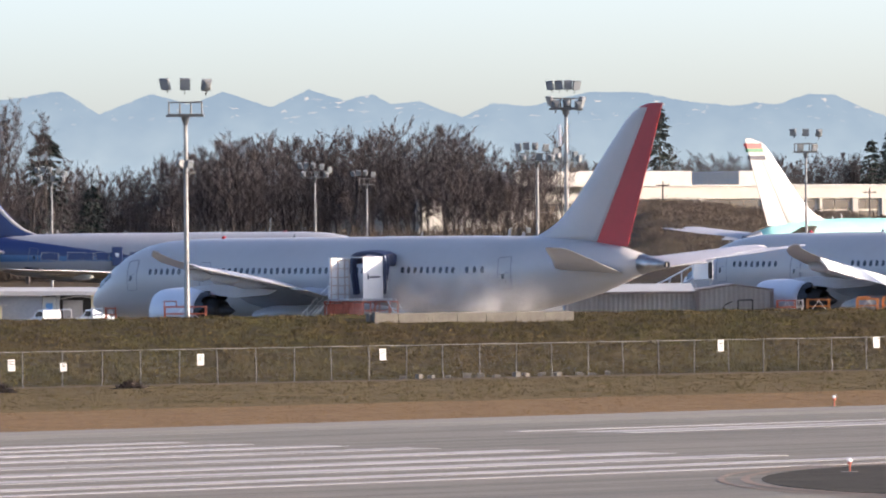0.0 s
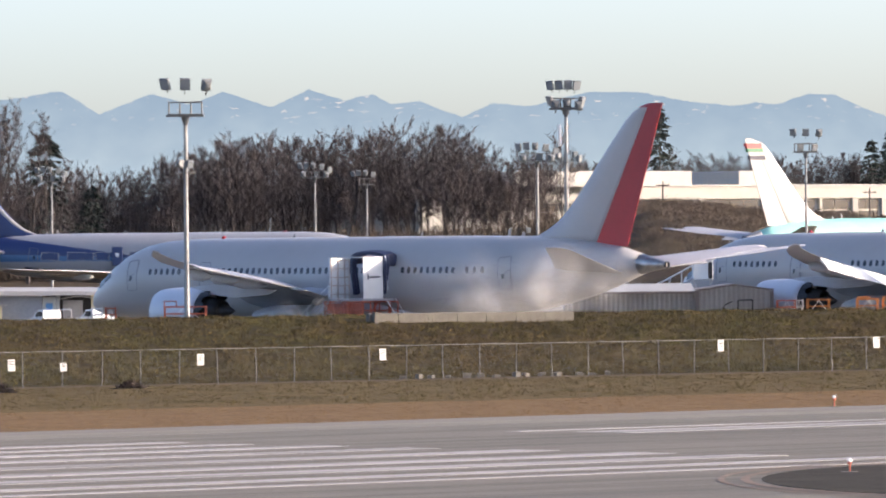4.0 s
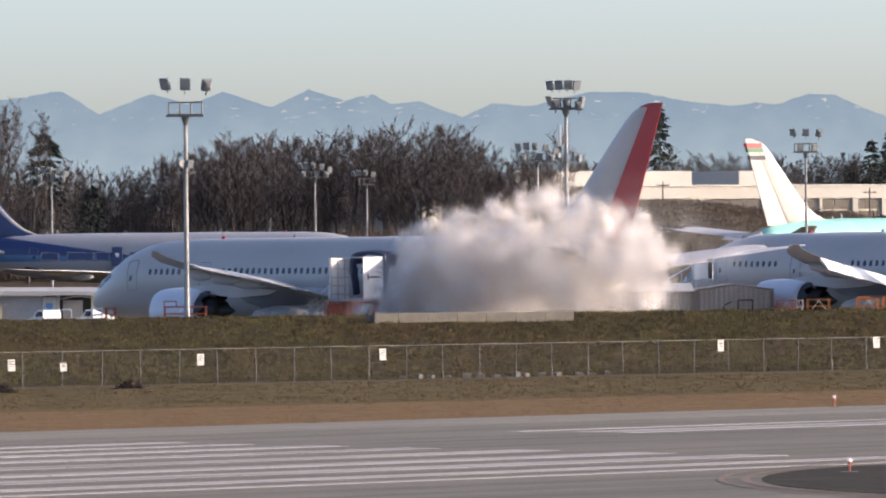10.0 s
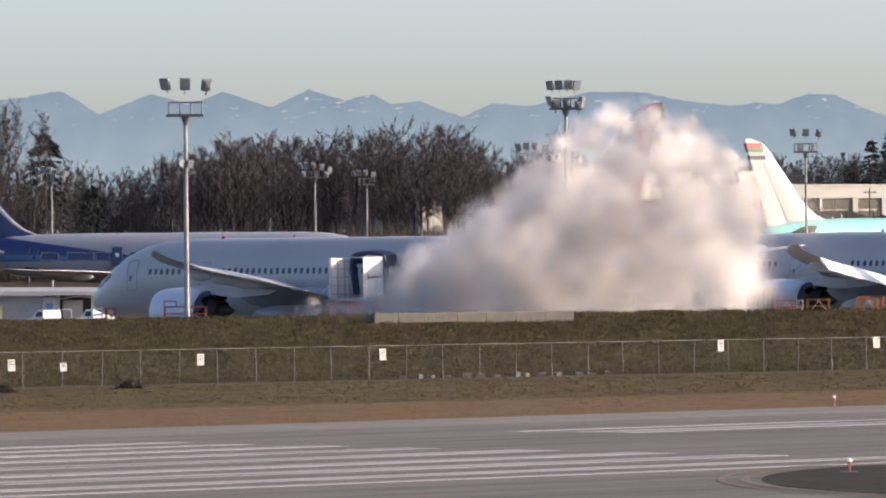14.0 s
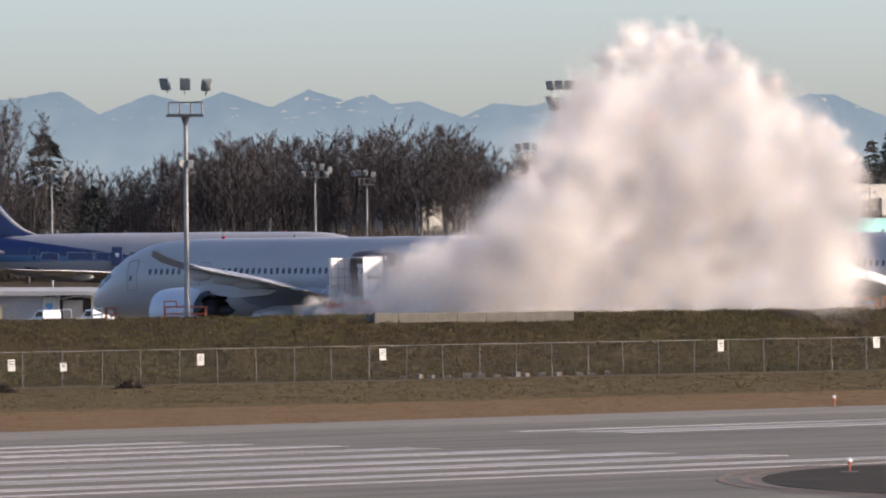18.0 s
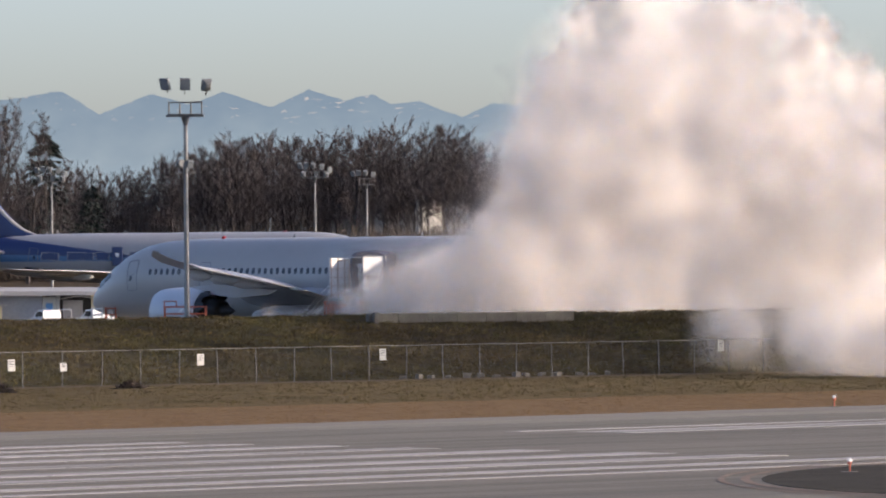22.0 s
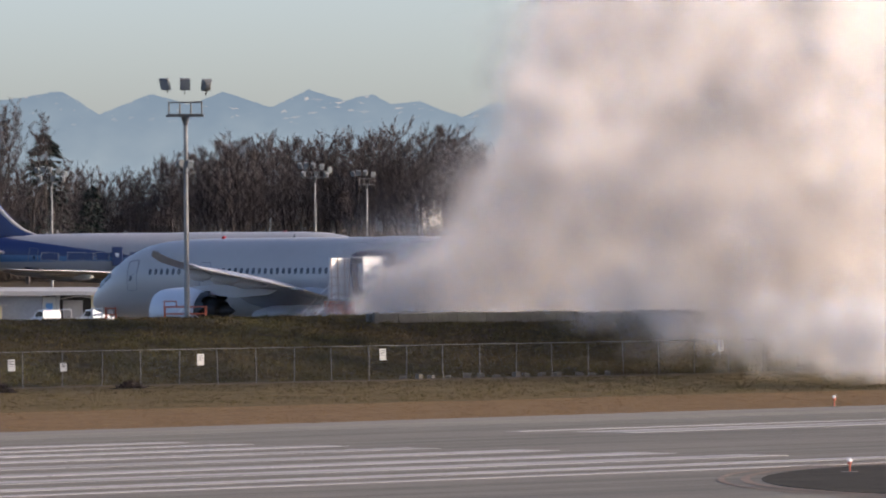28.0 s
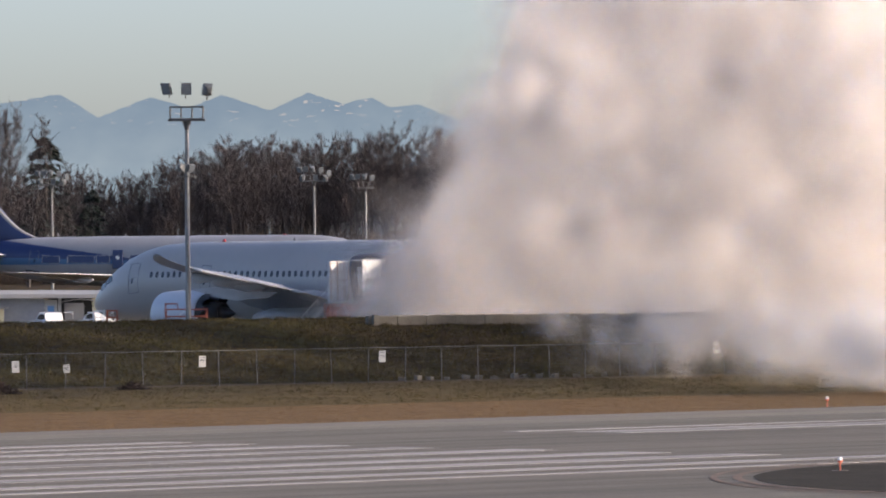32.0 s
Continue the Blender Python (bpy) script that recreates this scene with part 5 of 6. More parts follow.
def build_shed():
    y = 530.0
    s = thing("metal_shed", Matrix(), "long grey ribbed metal shed with a pale roof", "shed")
    bm = B()
    corrugated(bm, 9.0, 18.75, y, 0, lambda x: 3.55)
    part("long_wall", bm, "metal_siding", s)
    bm = B()
    corrugated(bm, 19.0, 24.4, y - 0.3, 0, lambda x: 3.60 + 0.36 * (1 - abs(x - 21.6) / 2.8))
    part("gable_wall", bm, "metal_siding", s)
    part("corner_trim", box(B(), 18.72, 19.02, y - 0.42, y - 0.1, 0, 3.62), "trim_brown", s)
    part("corner_trim", box(B(), 24.3, 24.56, y - 0.42, y - 0.1, 0, 3.58), "trim_brown", s)
    bm = B()
    for x0, x1, za, zb in ((18.8, 21.6, 3.58, 3.98), (21.6, 24.6, 3.98, 3.58)):
        loft(bm, [[(x0, yy, za), (x1, yy, zb), (x1, yy, zb + 0.14), (x0, yy, za + 0.14)] for yy in (y - 0.45, y + 12)])
    part("gable_roof", bm, "trim_brown", s)
    bm = B()
    loft(bm, [[(8.8, y - 0.3, 3.50), (8.8, y - 0.3, 3.62), (8.8, y + 8, 4.15), (8.8, y + 8, 4.0)], [(18.72, y - 0.3, 3.50), (18.72, y - 0.3, 3.62), (18.72, y + 8, 4.15), (18.72, y + 8, 4.0)]])
    part("roof", bm, "roof_light", s, "pale metal roof")
    part("gutter", box(B(), 8.8, 18.7, y - 0.42, y - 0.3, 3.42, 3.58), "trim_brown", s)
    for x0, x1, y1 in ((9.0, 9.1, y + 8), (24.3, 24.4, y + 12)):
        part("end_wall", box(B(), x0, x1, y, y1, 0, 3.5), "metal_siding", s)
    part("back_wall", box(B(), 9.0, 24.4, y + 7.9, y + 8.0, 0, 3.5), "metal_siding", s)
    part("window", bar(bar(bar(bar(B(), (21.9, y - 0.45, 2.05), (23.0, y - 0.45, 2.05), 0.05), (21.9, y - 0.45, 2.9), (23.0, y - 0.45, 2.9), 0.05), (21.9, y - 0.45, 2.05), (21.9, y - 0.45, 2.9), 0.05), (23.0, y - 0.45, 2.05), (23.0, y - 0.45, 2.9), 0.05), "dark_metal", s, "dark pipe frame")
    part("pipe", bar(bar(B(), (20.4, y - 0.45, 1.9), (21.0, y - 0.45, 2.6), 0.04), (21.0, y - 0.45, 2.6), (21.5, y - 0.45, 2.8), 0.04), "dark_metal", s)


def build_lift():
    """A boarding lift at the nose of the far airliner, with its flight of steps."""
    t = thing("boarding_lift", pose(19.2, 546, 0), "pale boarding lift with steps at the airliner's nose", "boarding lift")
    cabin = part("cabin", box(B(), 0, 1.5, 0, 2.6, 4.35, 5.9, bevel=0.04), "white_panel", t)
    # no real door: a dark strip painted for the shade beside the fuselage
    part("door", box(B(), 1.12, 1.44, -0.04, -0.01, 4.45, 5.7), "dark_metal", cabin, "dark strip painted in for shade between lift and fuselage")
    part("roof", box(B(), -0.1, 1.6, -0.1, 2.7, 5.9, 6.0), "roof_light", cabin)
    for x in (0.15, 1.35):
        for y in (0.2, 2.4):
            part("leg", box(B(), x - 0.07, x + 0.07, y - 0.07, y + 0.07, 0, 4.35), "steel", t)
    for y in (0.3, 1.4):
        part("stringer", bar(B(), (-3.6, y, 2.6), (0, y, 4.5), 0.07), "steel", t)
        rail = part("handrail", bar(B(), (-3.6, y, 3.6), (0, y, 5.5), 0.045), "white_panel", t)
        for k in range(5):
            part("baluster", bar(B(), (-3.6 + 0.9 * k, y, 2.6 + 0.475 * k), (-3.6 + 0.9 * k, y, 3.6 + 0.475 * k), 0.03), "white_panel", rail)
    for k in range(10):
        part("step", box(B(), -3.5 + 0.36 * k, -3.2 + 0.36 * k, 0.3, 1.4, 2.68 + 0.19 * k, 2.72 + 0.19 * k), "steel", t)
    for y in (0.3, 1.4):
        part("leg", box(B(), -3.6, -3.48, y - 0.06, y + 0.06, 0, 2.6), "steel", t)


M["trim_brown"] = mat("trim_brown", (0.19, 0.165, 0.16), 0.6, vary=0.1)
build_shed()
build_lift()


# ---- ground service building beyond the nose ----
def build_service():
    y = 575.0
    b = thing("service_building", Matrix(), "grey service building with a pale roof and dark doorway", "building")
    part("wall", box(B(), -52, -32.4, y, y + 0.3, 0, 3.4), "shed_grey", b)
    # sunlight on the grey wall is put into this part's cream colour
    part("lit_wall", box(B(), -52, -35.6, y - 1.4, y - 1.1, 0, 2.6), "faded_cream", b)
    part("low_roof", box(B(), -52, -35.3, y - 1.8, y, 2.6, 2.72), "roof_light", b)
    part("notice_board", box(B(), -32.35, -31.3, y - 0.3, y - 0.15, 0.6, 3.3, bevel=0.02), "sign_white", b, "white notice board with green and red panels")
    part("notice", box(B(), -32.1, -31.55, y - 0.33, y - 0.305, 2.1, 2.8), "sky_paint", b)
    part("notice", box(B(), -31.95, -31.6, y - 0.33, y - 0.305, 1.3, 1.75), "red_paint", b)
    part("post", box(B(), -31.25, -31.0, y - 0.3, y, 0, 3.4), "sign_white", b)
    # near-black wall stands in for the shade inside the opening
    part("back_wall", box(B(), -32.4, -27.0, y + 6, y + 6.3, 0, 3.4), "dark_metal", b)
    part("door_leaf", box(B(), -30.9, -29.3, y + 3, y + 3.1, 0, 3.0), "shed_grey", b)
    part("post", box(B(), -28.45, -28.1, y - 0.3, y, 0, 3.4), "faded_cream", b)
    part("post", box(B(), -28.0, -27.6, y - 0.3, y, 0, 3.4), "sign_white", b)
    bm = B()
    loft(bm, [[(-52, y - 2.5, 3.5), (-28.0, y - 1.2, 3.42), (-28.0, y - 1.2, 3.72), (-52, y - 2.5, 3.95)], [(-52, y + 7, 3.9), (-27.0, y + 7, 3.8), (-27.0, y + 7, 4.0), (-52, y + 7, 4.2)]])
    bmesh.ops.recalc_face_normals(bm, faces=bm.faces)
    part("roof", bm, "roof_light", b, "pale flat roof")
    bm = B()
    loft(bm, [[(-31.0 + 3.2 * u, y - 0.8, 3.05 + 0.22 * math.sin(math.pi * u)), (-31.0 + 3.2 * u, y - 0.8, 3.15 + 0.22 * math.sin(math.pi * u)), (-31.0 + 3.2 * u, y + 1.5, 3.15 + 0.22 * math.sin(math.pi * u)), (-31.0 + 3.2 * u, y + 1.5, 3.05 + 0.22 * math.sin(math.pi * u))] for u in np.linspace(0, 1, 9)])
    bmesh.ops.recalc_face_normals(bm, faces=bm.faces)
    part("canopy", bm, "roof_light", b, "pale curved canopy")


M["shed_grey"] = mat("shed_grey", (0.36, 0.38, 0.42), 0.7, vary=0.08, size=0.6, fine=4)
M["faded_cream"] = mat("faded_cream", (0.62, 0.56, 0.36), 0.7, vary=0.08)
build_service()


# ---- pick-up trucks by the nose ----
def pickup(x, y, yaw, colour, label):
    t = thing("pickup_truck", pose(x, y, 0, 0, 0, yaw), label, "pickup truck", "trucks")
    body = [(-2.5, 0.55), (-2.5, 1.08), (-0.75, 1.10), (-0.70, 1.12), (1.1, 1.12), (2.35, 1.0), (2.55, 0.8), (2.55, 0.5)]
    bm = B()
    loft(bm, [[(px, s * 0.86 * k, pz) for px, pz in body] for s, k in ((-1, 0.97), (-1, 1.0), (1, 1.0), (1, 0.97))])
    bmesh.ops.recalc_face_normals(bm, faces=bm.faces)
    part("body", bm, colour, t)
    cab = [(-0.85, 1.1), (-0.7, 1.72), (0.25, 1.74), (1.05, 1.12)]
    bm = loft(B(), [[(px, s, pz) for px, pz in cab] for s in (-0.74, 0.74)])
    bmesh.ops.recalc_face_normals(bm, faces=bm.faces)
    part("cab", bm, colour, t)
    for s in (-1, 1):
        bm = loft(B(), [[(-0.7, s * k, 1.2), (-0.6, s * k, 1.62), (0.18, s * k, 1.64), (0.75, s * k, 1.2)] for k in (0.74, 0.755)])
        part("side_window", bm, "glass_dark", t)
    bm = loft(B(), [[(1.05 + k, -0.64, 1.16), (1.05 + k, 0.64, 1.16), (0.32 + k, 0.62, 1.68), (0.32 + k, -0.62, 1.68)] for k in (0.0, 0.02)])
    part("windscreen", bm, "glass_dark", t)
    part("cargo_rack", bar(bar(bar(B(), (-2.4, -0.8, 1.08), (-2.4, -0.8, 1.75), 0.035), (-2.4, -0.8, 1.75), (-0.8, -0.8, 1.75), 0.035), (-2.4, 0.8, 1.75), (-0.8, 0.8, 1.75), 0.035), "white_panel", t)
    for px in (-1.6, 1.6):
        for s in (-1, 1):
            bm = B()
            bmesh.ops.create_cone(bm, cap_ends=True, segments=18, radius1=0.36, radius2=0.36, depth=0.24, matrix=pose(px, s * 0.78, 0.36, 90))
            part("wheel", bm, "rubber", t)
    for s in (-1, 1):
        part("headlight", box(B(), 2.5, 2.57, s * 0.62 - 0.14, s * 0.62 + 0.14, 0.72, 0.88), "lens", t)
    part("bumper", box(B(), 2.5, 2.66, -0.8, 0.8, 0.42, 0.58, bevel=0.02), "steel", t)
    return t


# they stand on an added, unseen slab that lifts them to fit the camera's view
bm = box(B(), -40, -23, 536, 552, -0.2, 0.8, bevel=0.05)
tagged(part("truck_riser", bm, "concrete"), "unseen concrete slab added to raise the trucks in view", "ramp", kind="structure")
for args in ((-30.1, 541, 120, "white_panel", "white pickup truck with a rack on the apron"), (-26.5, 543, 122, "white_panel", "white pickup truck on the apron")):
    tr = pickup(*args)
    tr.location.z = 0.8


# ---- smoke: billows and wisps that drift from the engine ----
scene.cycles.transparent_max_bounces, scene.cycles.max_bounces, scene.cycles.diffuse_bounces, scene.cycles.transmission_bounces = 200, 28, 20, 12


def smoke_material(name, color, dense, glow=0.5):
    """Lit, slightly see-through smoke. Its soft flakes thin out from their middle."""
    m = bpy.data.materials.new(name)
    m.use_nodes = True
    n, l = m.node_tree.nodes, m.node_tree.links
    n.clear()
    out, mix, both = n.new("ShaderNodeOutputMaterial"), n.new("ShaderNodeMixShader"), n.new("ShaderNodeMixShader")
    dif, tra, clear = n.new("ShaderNodeBsdfDiffuse"), n.new("ShaderNodeBsdfTranslucent"), n.new("ShaderNodeBsdfTransparent")
    for s in (dif, tra):
        s.inputs["Color"].default_value = (*color, 1)
    both.inputs[0].default_value = glow
    l.new(dif.outputs[0], both.inputs[1])
    l.new(tra.outputs[0], both.inputs[2])
    uv, off, ln, r = n.new("ShaderNodeUVMap"), n.new("ShaderNodeVectorMath"), n.new("ShaderNodeVectorMath"), n.new("ShaderNodeMapRange")
    uv.uv_map = "flake"
    off.operation, ln.operation = "SUBTRACT", "LENGTH"
    off.inputs[1].default_value = (0.5, 0.5, 0)
    l.new(uv.outputs[0], off.inputs[0])
    l.new(off.outputs[0], ln.inputs[0])
    r.interpolation_type = "SMOOTHSTEP"
    r.inputs["From Min"].default_value, r.inputs["From Max"].default_value = 0.5, 0.05
    r.inputs["To Min"].default_value, r.inputs["To Max"].default_value = 0.0, dense
    l.new(ln.outputs["Value"], r.inputs["Value"])
    l.new(r.outputs[0], mix.inputs[0])
    l.new(clear.outputs[0], mix.inputs[1])
    l.new(both.outputs[0], mix.inputs[2])
    l.new(mix.outputs[0], out.inputs["Surface"])
    return m


SMOKE_COLOR = (0.999, 0.958, 0.93)
smoke_crisp = smoke_material("smoke_crisp", SMOKE_COLOR, 0.125, 0.5)
smoke_soft = smoke_material("smoke_soft", (0.999, 0.955, 0.91), 0.085, 0.5)
smoke_light = smoke_material("smoke_light", (0.999, 0.938, 0.89), 0.065, 0.5)
smoke_thin = smoke_material("smoke_thin", (0.96, 0.95, 0.95), 0.20, 0.5)
smoke_veil = smoke_material("smoke_veil", (0.95, 0.95, 0.96), 0.07, 0.5)
smoke_haze = smoke_material("smoke_haze", (0.93, 0.91, 0.89), 0.011, 0.5)


def billow(p, seed):
    """How far a puff bulges in the direction p."""
    s = Vector((seed * 7.3, seed * 3.1, seed * 5.7))
    return 1.0 + 0.25 * noise.noise(p * 1.3 + s) + 0.30 * (0.45 - abs(noise.noise(p * 2.4 + s))) + 0.12 * (0.4 - abs(noise.noise(p * 5.5 + s)))


def puff_mesh(name, seed, flakes, size, spread, soft):
    """A puff about 1 m in radius, of soft flakes of smoke that follow its billows. Their normals lean to the sun."""
    rng = np.random.default_rng(seed)
    co, faces, uvs, sunward_norms = [], [], [], []
    for i in range(flakes):
        d = Vector(rng.normal(size=3)).normalized()
        r = billow(d, seed) * (spread[0] + (spread[1] - spread[0]) * rng.random())
        q = Vector(rng.normal(size=3)).normalized()
        if q.dot(d) < 0:
            q = -q
        x = q.orthogonal().normalized()
        y = q.cross(x)
        h = size * (0.75 + 0.4 * rng.random())
        k, c = len(co), d * r
        # normals bent towards the sun, not the flakes' own, to brighten the smoke
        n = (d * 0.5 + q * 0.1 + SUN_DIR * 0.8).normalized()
        for a in range(6):
            ca, sa = math.cos(a * math.pi / 3), math.sin(a * math.pi / 3)
            co.append(tuple(c + x * (ca * h) + y * (sa * h)))
            sunward_norms.append(tuple(n))
            uvs.append((0.5 + ca / 2, 0.5 + sa / 2))
        faces.append(tuple(range(k, k + 6)))
    me = bpy.data.meshes.new(name)
    me.from_pydata(co, [], faces)
    layer = me.uv_layers.new(name="flake")
    layer.data.foreach_set("uv", [c for u in uvs for c in u])
    me.materials.append(soft)
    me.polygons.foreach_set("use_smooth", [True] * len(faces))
    me.normals_split_custom_set_from_vertices(sunward_norms)
    return me


AFT = Vector((0.731, -0.682, 0))
JET_MOUTH = Vector((-15.8, 507.5, 2.5))
VENT = Vector((-3.7, 497.0, 2.0))        # where the jet meets the stairs and the cloud begins
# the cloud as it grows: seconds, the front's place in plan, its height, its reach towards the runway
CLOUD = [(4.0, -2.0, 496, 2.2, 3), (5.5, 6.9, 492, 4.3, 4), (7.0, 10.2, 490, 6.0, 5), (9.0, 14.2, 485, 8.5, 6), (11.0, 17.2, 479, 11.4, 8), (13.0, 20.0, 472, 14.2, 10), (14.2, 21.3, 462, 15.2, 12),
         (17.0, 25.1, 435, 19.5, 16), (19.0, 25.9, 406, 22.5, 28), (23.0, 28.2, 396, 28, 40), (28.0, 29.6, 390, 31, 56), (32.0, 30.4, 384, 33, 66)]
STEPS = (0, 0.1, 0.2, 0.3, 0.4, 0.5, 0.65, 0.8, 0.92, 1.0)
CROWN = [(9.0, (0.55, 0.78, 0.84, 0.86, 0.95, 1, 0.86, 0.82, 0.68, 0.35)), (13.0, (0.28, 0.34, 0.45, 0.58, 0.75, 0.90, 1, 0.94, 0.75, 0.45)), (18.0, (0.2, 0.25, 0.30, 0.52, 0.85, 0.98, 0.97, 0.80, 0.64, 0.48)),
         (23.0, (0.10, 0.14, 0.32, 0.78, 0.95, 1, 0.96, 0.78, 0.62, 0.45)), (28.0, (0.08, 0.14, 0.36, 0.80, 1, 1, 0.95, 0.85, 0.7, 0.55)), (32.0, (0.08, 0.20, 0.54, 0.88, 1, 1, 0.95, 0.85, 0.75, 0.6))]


def smoke_way(age, up, aside, lag):
    """Where a wisp is at an age: a fast jet along the aircraft that slows, rises and spreads."""
    rise = up * (1.05 * age + 0.02 * age * age)
    p = JET_MOUTH + AFT * ((26.0 * (1 - math.exp(-age / 0.85)) + 1.6 * age) * lag + 0.42 * rise)
    p += Vector((0.682, 0.731, 0)) * (aside * (0.9 + 0.42 * age))
    p.y -= 0.05 * min(age, 13.0) ** 2
    p.z += rise - 0.6
    return p


def in_cloud(t, born, u, v, w, size):
    """Where a puff is in the growing cloud: it streams out of the vent to its own place along, up and across."""
    go = 1 - math.exp(-max(0.0, t - born + 0.25) / 1.1)
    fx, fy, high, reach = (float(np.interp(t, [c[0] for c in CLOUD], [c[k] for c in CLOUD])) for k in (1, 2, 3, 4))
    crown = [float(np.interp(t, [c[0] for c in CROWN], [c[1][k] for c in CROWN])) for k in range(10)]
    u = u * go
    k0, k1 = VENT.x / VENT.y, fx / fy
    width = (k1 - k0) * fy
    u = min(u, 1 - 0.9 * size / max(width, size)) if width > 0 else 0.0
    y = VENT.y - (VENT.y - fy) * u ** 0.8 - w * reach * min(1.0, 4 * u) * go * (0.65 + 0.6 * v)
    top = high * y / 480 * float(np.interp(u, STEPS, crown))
    z = 1.4 - 0.5 * size * (1 - go) + go * v * max(0.0, top + 1.0 - 0.95 * size)
    x = (k0 + (k1 - k0) * u) * y
    sway = 0.10 * size * min(1.0, (t - born) / 4) if t > born else 0.0
    p = Vector((x + sway * math.sin(0.5 * t + 9 * u), y, z + sway * math.cos(0.43 * t + 7 * v)))
    p.z = max(p.z, berm_height(p.x, p.y) + 0.4 * size)
    return p


def spaced(i, base):
    """An even, unordered spread over 0 to 1."""
    f, r = 1.0, 0.0
    while i > 0:
        f /= base
        r += f * (i % base)
        i //= base
    return r


PUFFS, WISPS, FLAME = [], [], []


def build_smoke():
    rng = np.random.default_rng(11)
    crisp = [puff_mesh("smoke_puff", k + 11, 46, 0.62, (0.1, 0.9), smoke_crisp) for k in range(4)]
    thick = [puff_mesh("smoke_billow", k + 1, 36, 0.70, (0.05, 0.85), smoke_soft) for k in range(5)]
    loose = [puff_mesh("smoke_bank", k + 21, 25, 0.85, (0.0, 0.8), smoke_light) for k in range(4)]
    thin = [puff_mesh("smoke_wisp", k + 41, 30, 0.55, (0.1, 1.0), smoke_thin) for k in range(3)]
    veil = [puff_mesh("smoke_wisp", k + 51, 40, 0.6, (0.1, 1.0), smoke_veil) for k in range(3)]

    def puff(mesh, size, born, u, v, w, name, label):
        ob = new(name, mesh)
        ob.scale = (size, size, size * rng.uniform(0.8, 1.05))
        tagged(ob, label, "smoke", "smoke from the engine")
        PUFFS.append((ob, born, (u, v, w, size), rng.uniform(-180, 180, 3), rng.uniform(-2.5, 2.5, 3)))

    def wisp(mesh, size, born, way, label):
        ob = new("smoke_wisp", mesh)
        ob.scale = (size, size, size * rng.uniform(0.8, 1.1))
        tagged(ob, label, "smoke", "smoke from the engine")
        WISPS.append((ob, born, way, size, rng.uniform(-20, 20, 3), rng.uniform(-1.5, 1.5, 3)))

    # the billows, smaller at first
    n = 0
    for t0, t1, count, low, high, kinds, name, label in ((4.2, 7.0, 84, 1.2, 2.0, crisp, "smoke_puff", "dense white smoke bursting out beside the airliner"), (7.0, 11.0, 66, 2.0, 3.0, thick, "smoke_puff", "dense white billow of smoke over the apron"),
                                                   (11.0, 16.0, 76, 2.7, 3.9, thick, "smoke_billow", "billowing white smoke drifting over the apron"), (16.0, 23.0, 76, 3.8, 5.4, thick, "smoke_billow", "tall pinkish white billow of smoke"),
                                                   (21.0, 30.0, 60, 4.6, 6.6, loose, "smoke_bank", "soft pinkish smoke spreading over the apron and berm")):
        for i in range(count):
            n += 1
            puff(kinds[i % len(kinds)], rng.uniform(low, high), t0 + (t1 - t0) * i / count, 0.02 + 0.98 * spaced(n, 2), spaced(n, 3) ** 0.85, -0.3 + 1.1 * spaced(n, 5), name, label)
    # small curls that break the cloud's outline
    for i in range(64):
        born = 5.0 + 13.0 * i / 64
        puff(crisp[i % 4], rng.uniform(0.7, 1.1) * (1 + 0.05 * (born - 5)), born, 0.08 + 0.92 * spaced(i + 7, 2), rng.uniform(0.93, 1.02), rng.uniform(-0.1, 0.4), "smoke_curl", "small curl of smoke on the cloud's outline")
    # pale veils along the cloud's near upper edge
    for i in range(46):
        born = 8.0 + 22 * i / 46
        puff(veil[i % 3], rng.uniform(1.2, 2.4) if born < 16 else rng.uniform(2.0, 3.4), born, rng.uniform(0.04, 0.34), rng.uniform(0.85, 1.12), rng.uniform(-0.2, 0.5), "smoke_wisp", "thin bluish veil at the cloud's edge")
    # smoke that rolls low over the berm
    for i in range(44):
        born = 13.0 + 15.0 * i / 44
        puff(veil[i % 3] if i % 3 else loose[i % 4], rng.uniform(1.8, 3.2), born, rng.uniform(0.55, 1.0) if born < 19 else rng.uniform(0.2, 1.0), rng.uniform(0.0, 0.08), rng.uniform(1.05, 1.5), "smoke_bank", "low smoke rolling over the grassy berm")
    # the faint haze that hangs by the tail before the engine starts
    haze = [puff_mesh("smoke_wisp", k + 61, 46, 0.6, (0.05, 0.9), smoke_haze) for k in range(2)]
    for i in range(16):
        wisp(haze[i % 2], rng.uniform(1.8, 3.0), -3.2 + 0.3 * i, (1.0, rng.uniform(0.1, 0.42), rng.uniform(-0.6, 0.6), rng.uniform(0.6, 0.95)), "faint haze beside the airliner's tail")
    # the short burst of flame as the engine lights
    fire = smoke_material("exhaust_fire", (1.0, 0.2, 0.05), 0.17, 0.5)
    n, l = fire.node_tree.nodes, fire.node_tree.links
    em = n.new("ShaderNodeEmission")
    em.inputs["Color"].default_value, em.inputs["Strength"].default_value = (1.0, 0.13, 0.03, 1), 2.2
    top = [k for k in n if k.bl_idname == "ShaderNodeMixShader" and k.inputs[0].is_linked][0]
    l.new(em.outputs[0], top.inputs[2])
    flame = new("exhaust_flame", puff_mesh("exhaust_flame", 81, 26, 0.7, (0.0, 0.75), fire))
    flame.scale = (0.6, 0.45, 0.42)
    tagged(flame, "short orange burst of flame behind the engine", "flame")
    FLAME.append(flame)
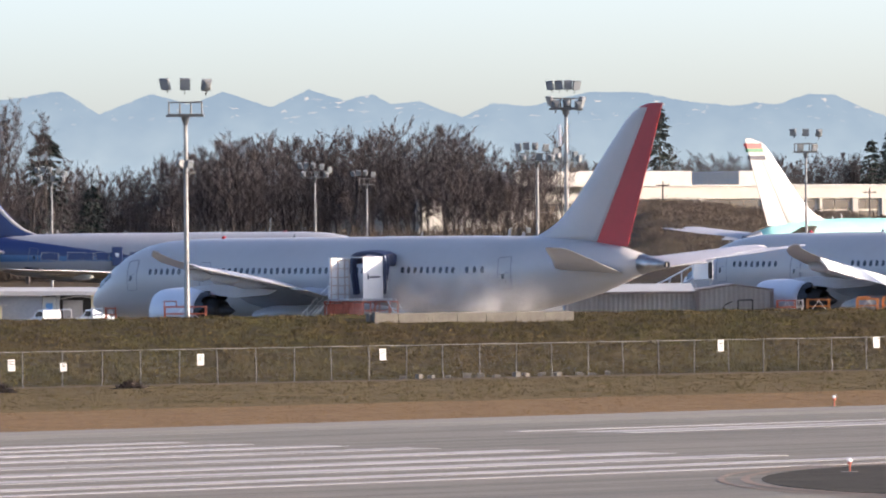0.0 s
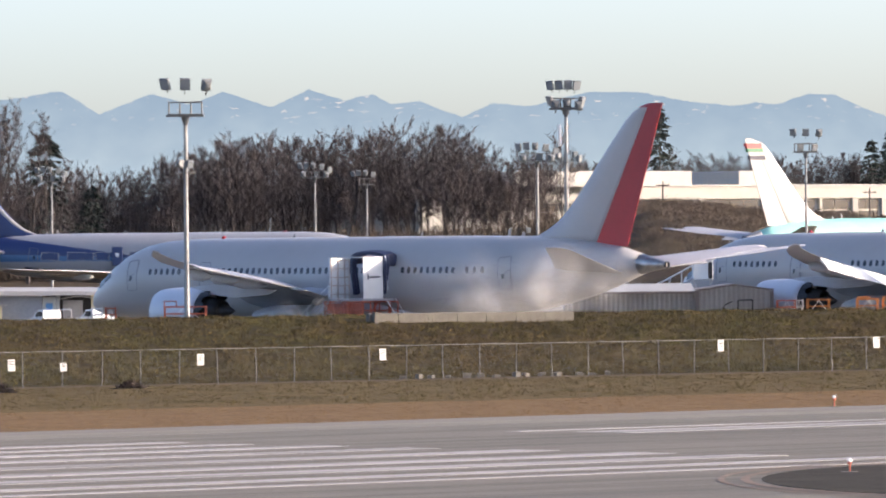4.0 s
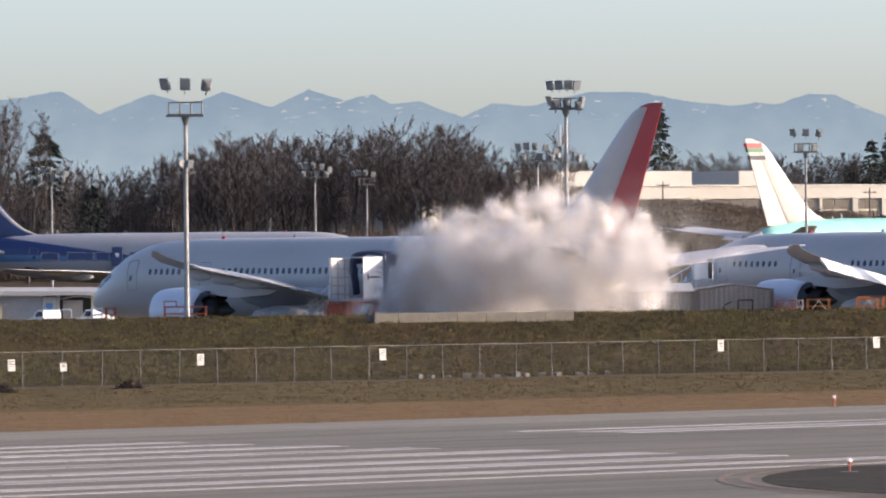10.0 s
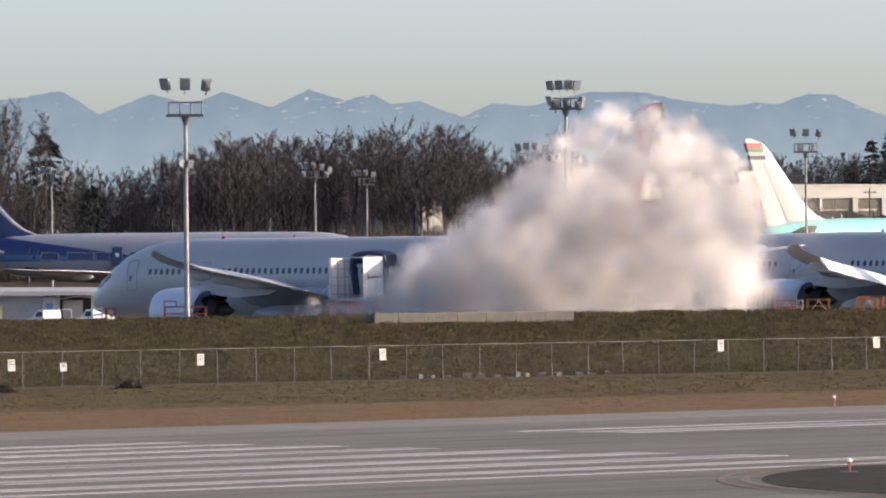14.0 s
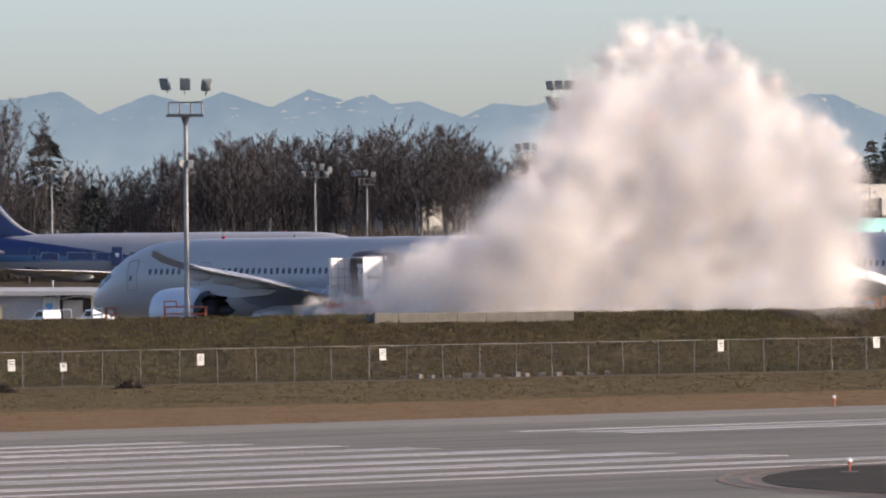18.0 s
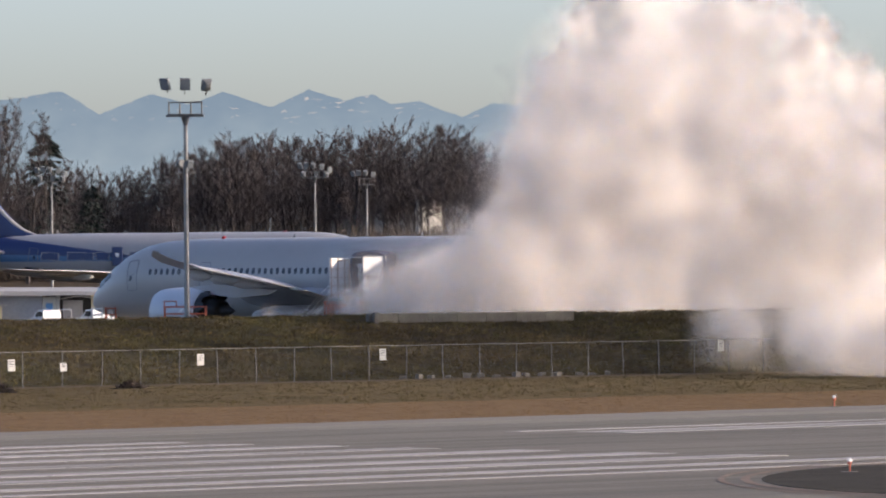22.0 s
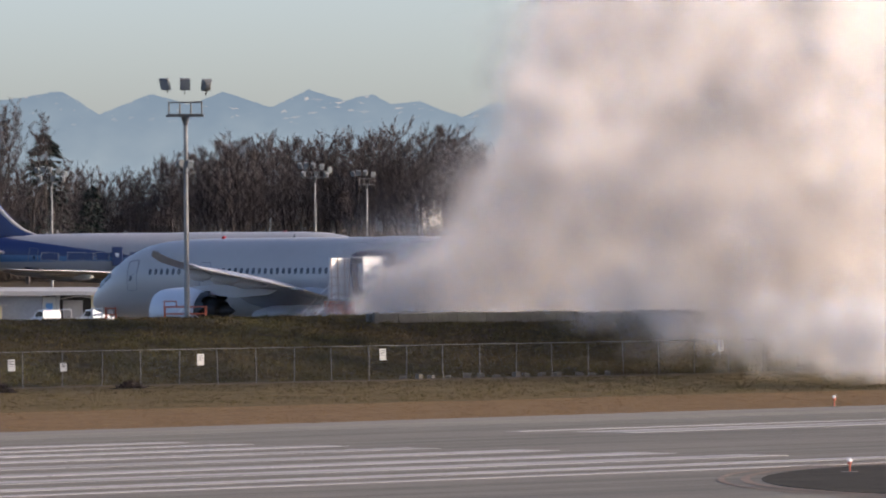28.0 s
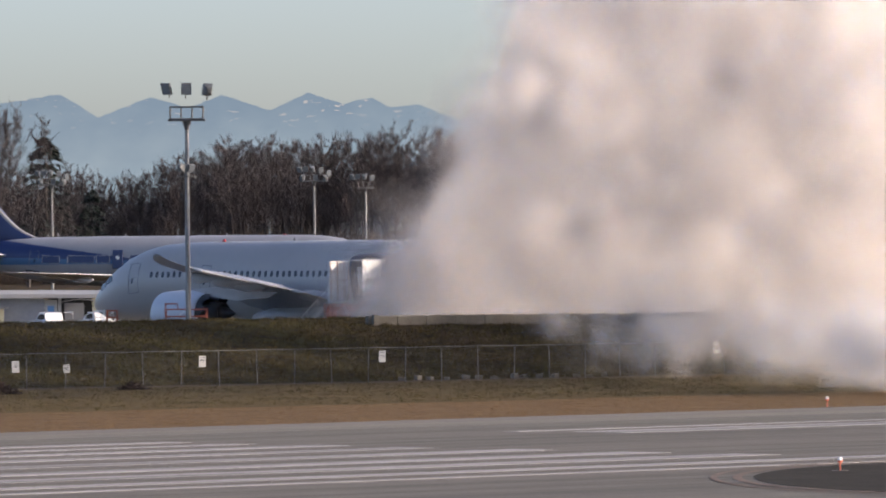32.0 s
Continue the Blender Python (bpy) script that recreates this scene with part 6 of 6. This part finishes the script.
    # thin wisps close behind the engine
    for i in range(44):
        born = 2.9 + 28.5 * i / 44
        wisp(thin[i % 3], rng.uniform(0.8, 1.4), born, (0.3, rng.uniform(0.03, 0.25), rng.uniform(-0.5, 0.5), rng.uniform(0.3, 0.6)), "thin bluish smoke behind the engine")


build_smoke()


def motions():
    walk(FLAME[0], [(0, pose(-14.92, 504.0, -3.00)), (1.7, pose(-14.92, 504.0, -3.00)), (1.85, pose(-14.44, 504.0, 2.75)), (1.9, pose(-14.44, 504.0, 2.75)), (2, pose(-13.80, 504.0, 2.82)), (2.1, pose(-12.87, 504.0, 3.01)), (2.2, pose(-11.79, 504.0, 3.28)), (2.35, pose(-10.79, 504.0, -3.00)), (32, pose(-10.79, 504.0, -3.00))])
    for ob, born, place, turn, spin in PUFFS:
        start = in_cloud(born, born, *place)
        below = pose(start.x, start.y, -1.8 * place[3], *turn)
        rows = [(0, below), (born - 0.7, below)]
        t = born
        while t < 32.0:
            rows.append((t, pose(*in_cloud(t, born, *place), *(turn + spin * (t - born)))))
            t += 0.3 if t < born + 0.9 else 0.7 if t < born + 3 else 1.5
        rows.append((32.0, pose(*in_cloud(32.0, born, *place), *(turn + spin * (32.0 - born)))))
        if rows[-1][0] - rows[-2][0] < 0.1:
            del rows[-2]
        walk(ob, rows)
    ages = (0.0, 0.35, 0.8, 1.4, 2.2, 3.4, 5.0, 7.0, 9.5, 12.5, 16.0, 20.0, 25.0, 30.0)
    for ob, born, (early, up, aside, lag), size, turn, spin in WISPS:
        start = smoke_way(early, up, aside, lag)
        below = pose(start.x, start.y, -1.6 * size - 0.5, *turn)
        rows = [(0, below)] if born > 0.0 else []
        if born > 0.3:
            rows.append((max(0.1, born - 0.6), below))
        for a, nxt in zip(ages, ages[1:] + (99,)):
            t = born + a
            if not rows and t + 0.001 < 0:
                if born + nxt <= 0:
                    continue
                t = 0.0
            t = min(t, 32.0)
            p = smoke_way(early + t - born, up, aside, lag)
            p.z = max(p.z, berm_height(p.x, p.y) + 0.35 * size)
            rows.append((t, pose(*p, *(turn + spin * (t - born)))))
            if t >= 32.0:
                break
        walk(ob, rows)


motions()
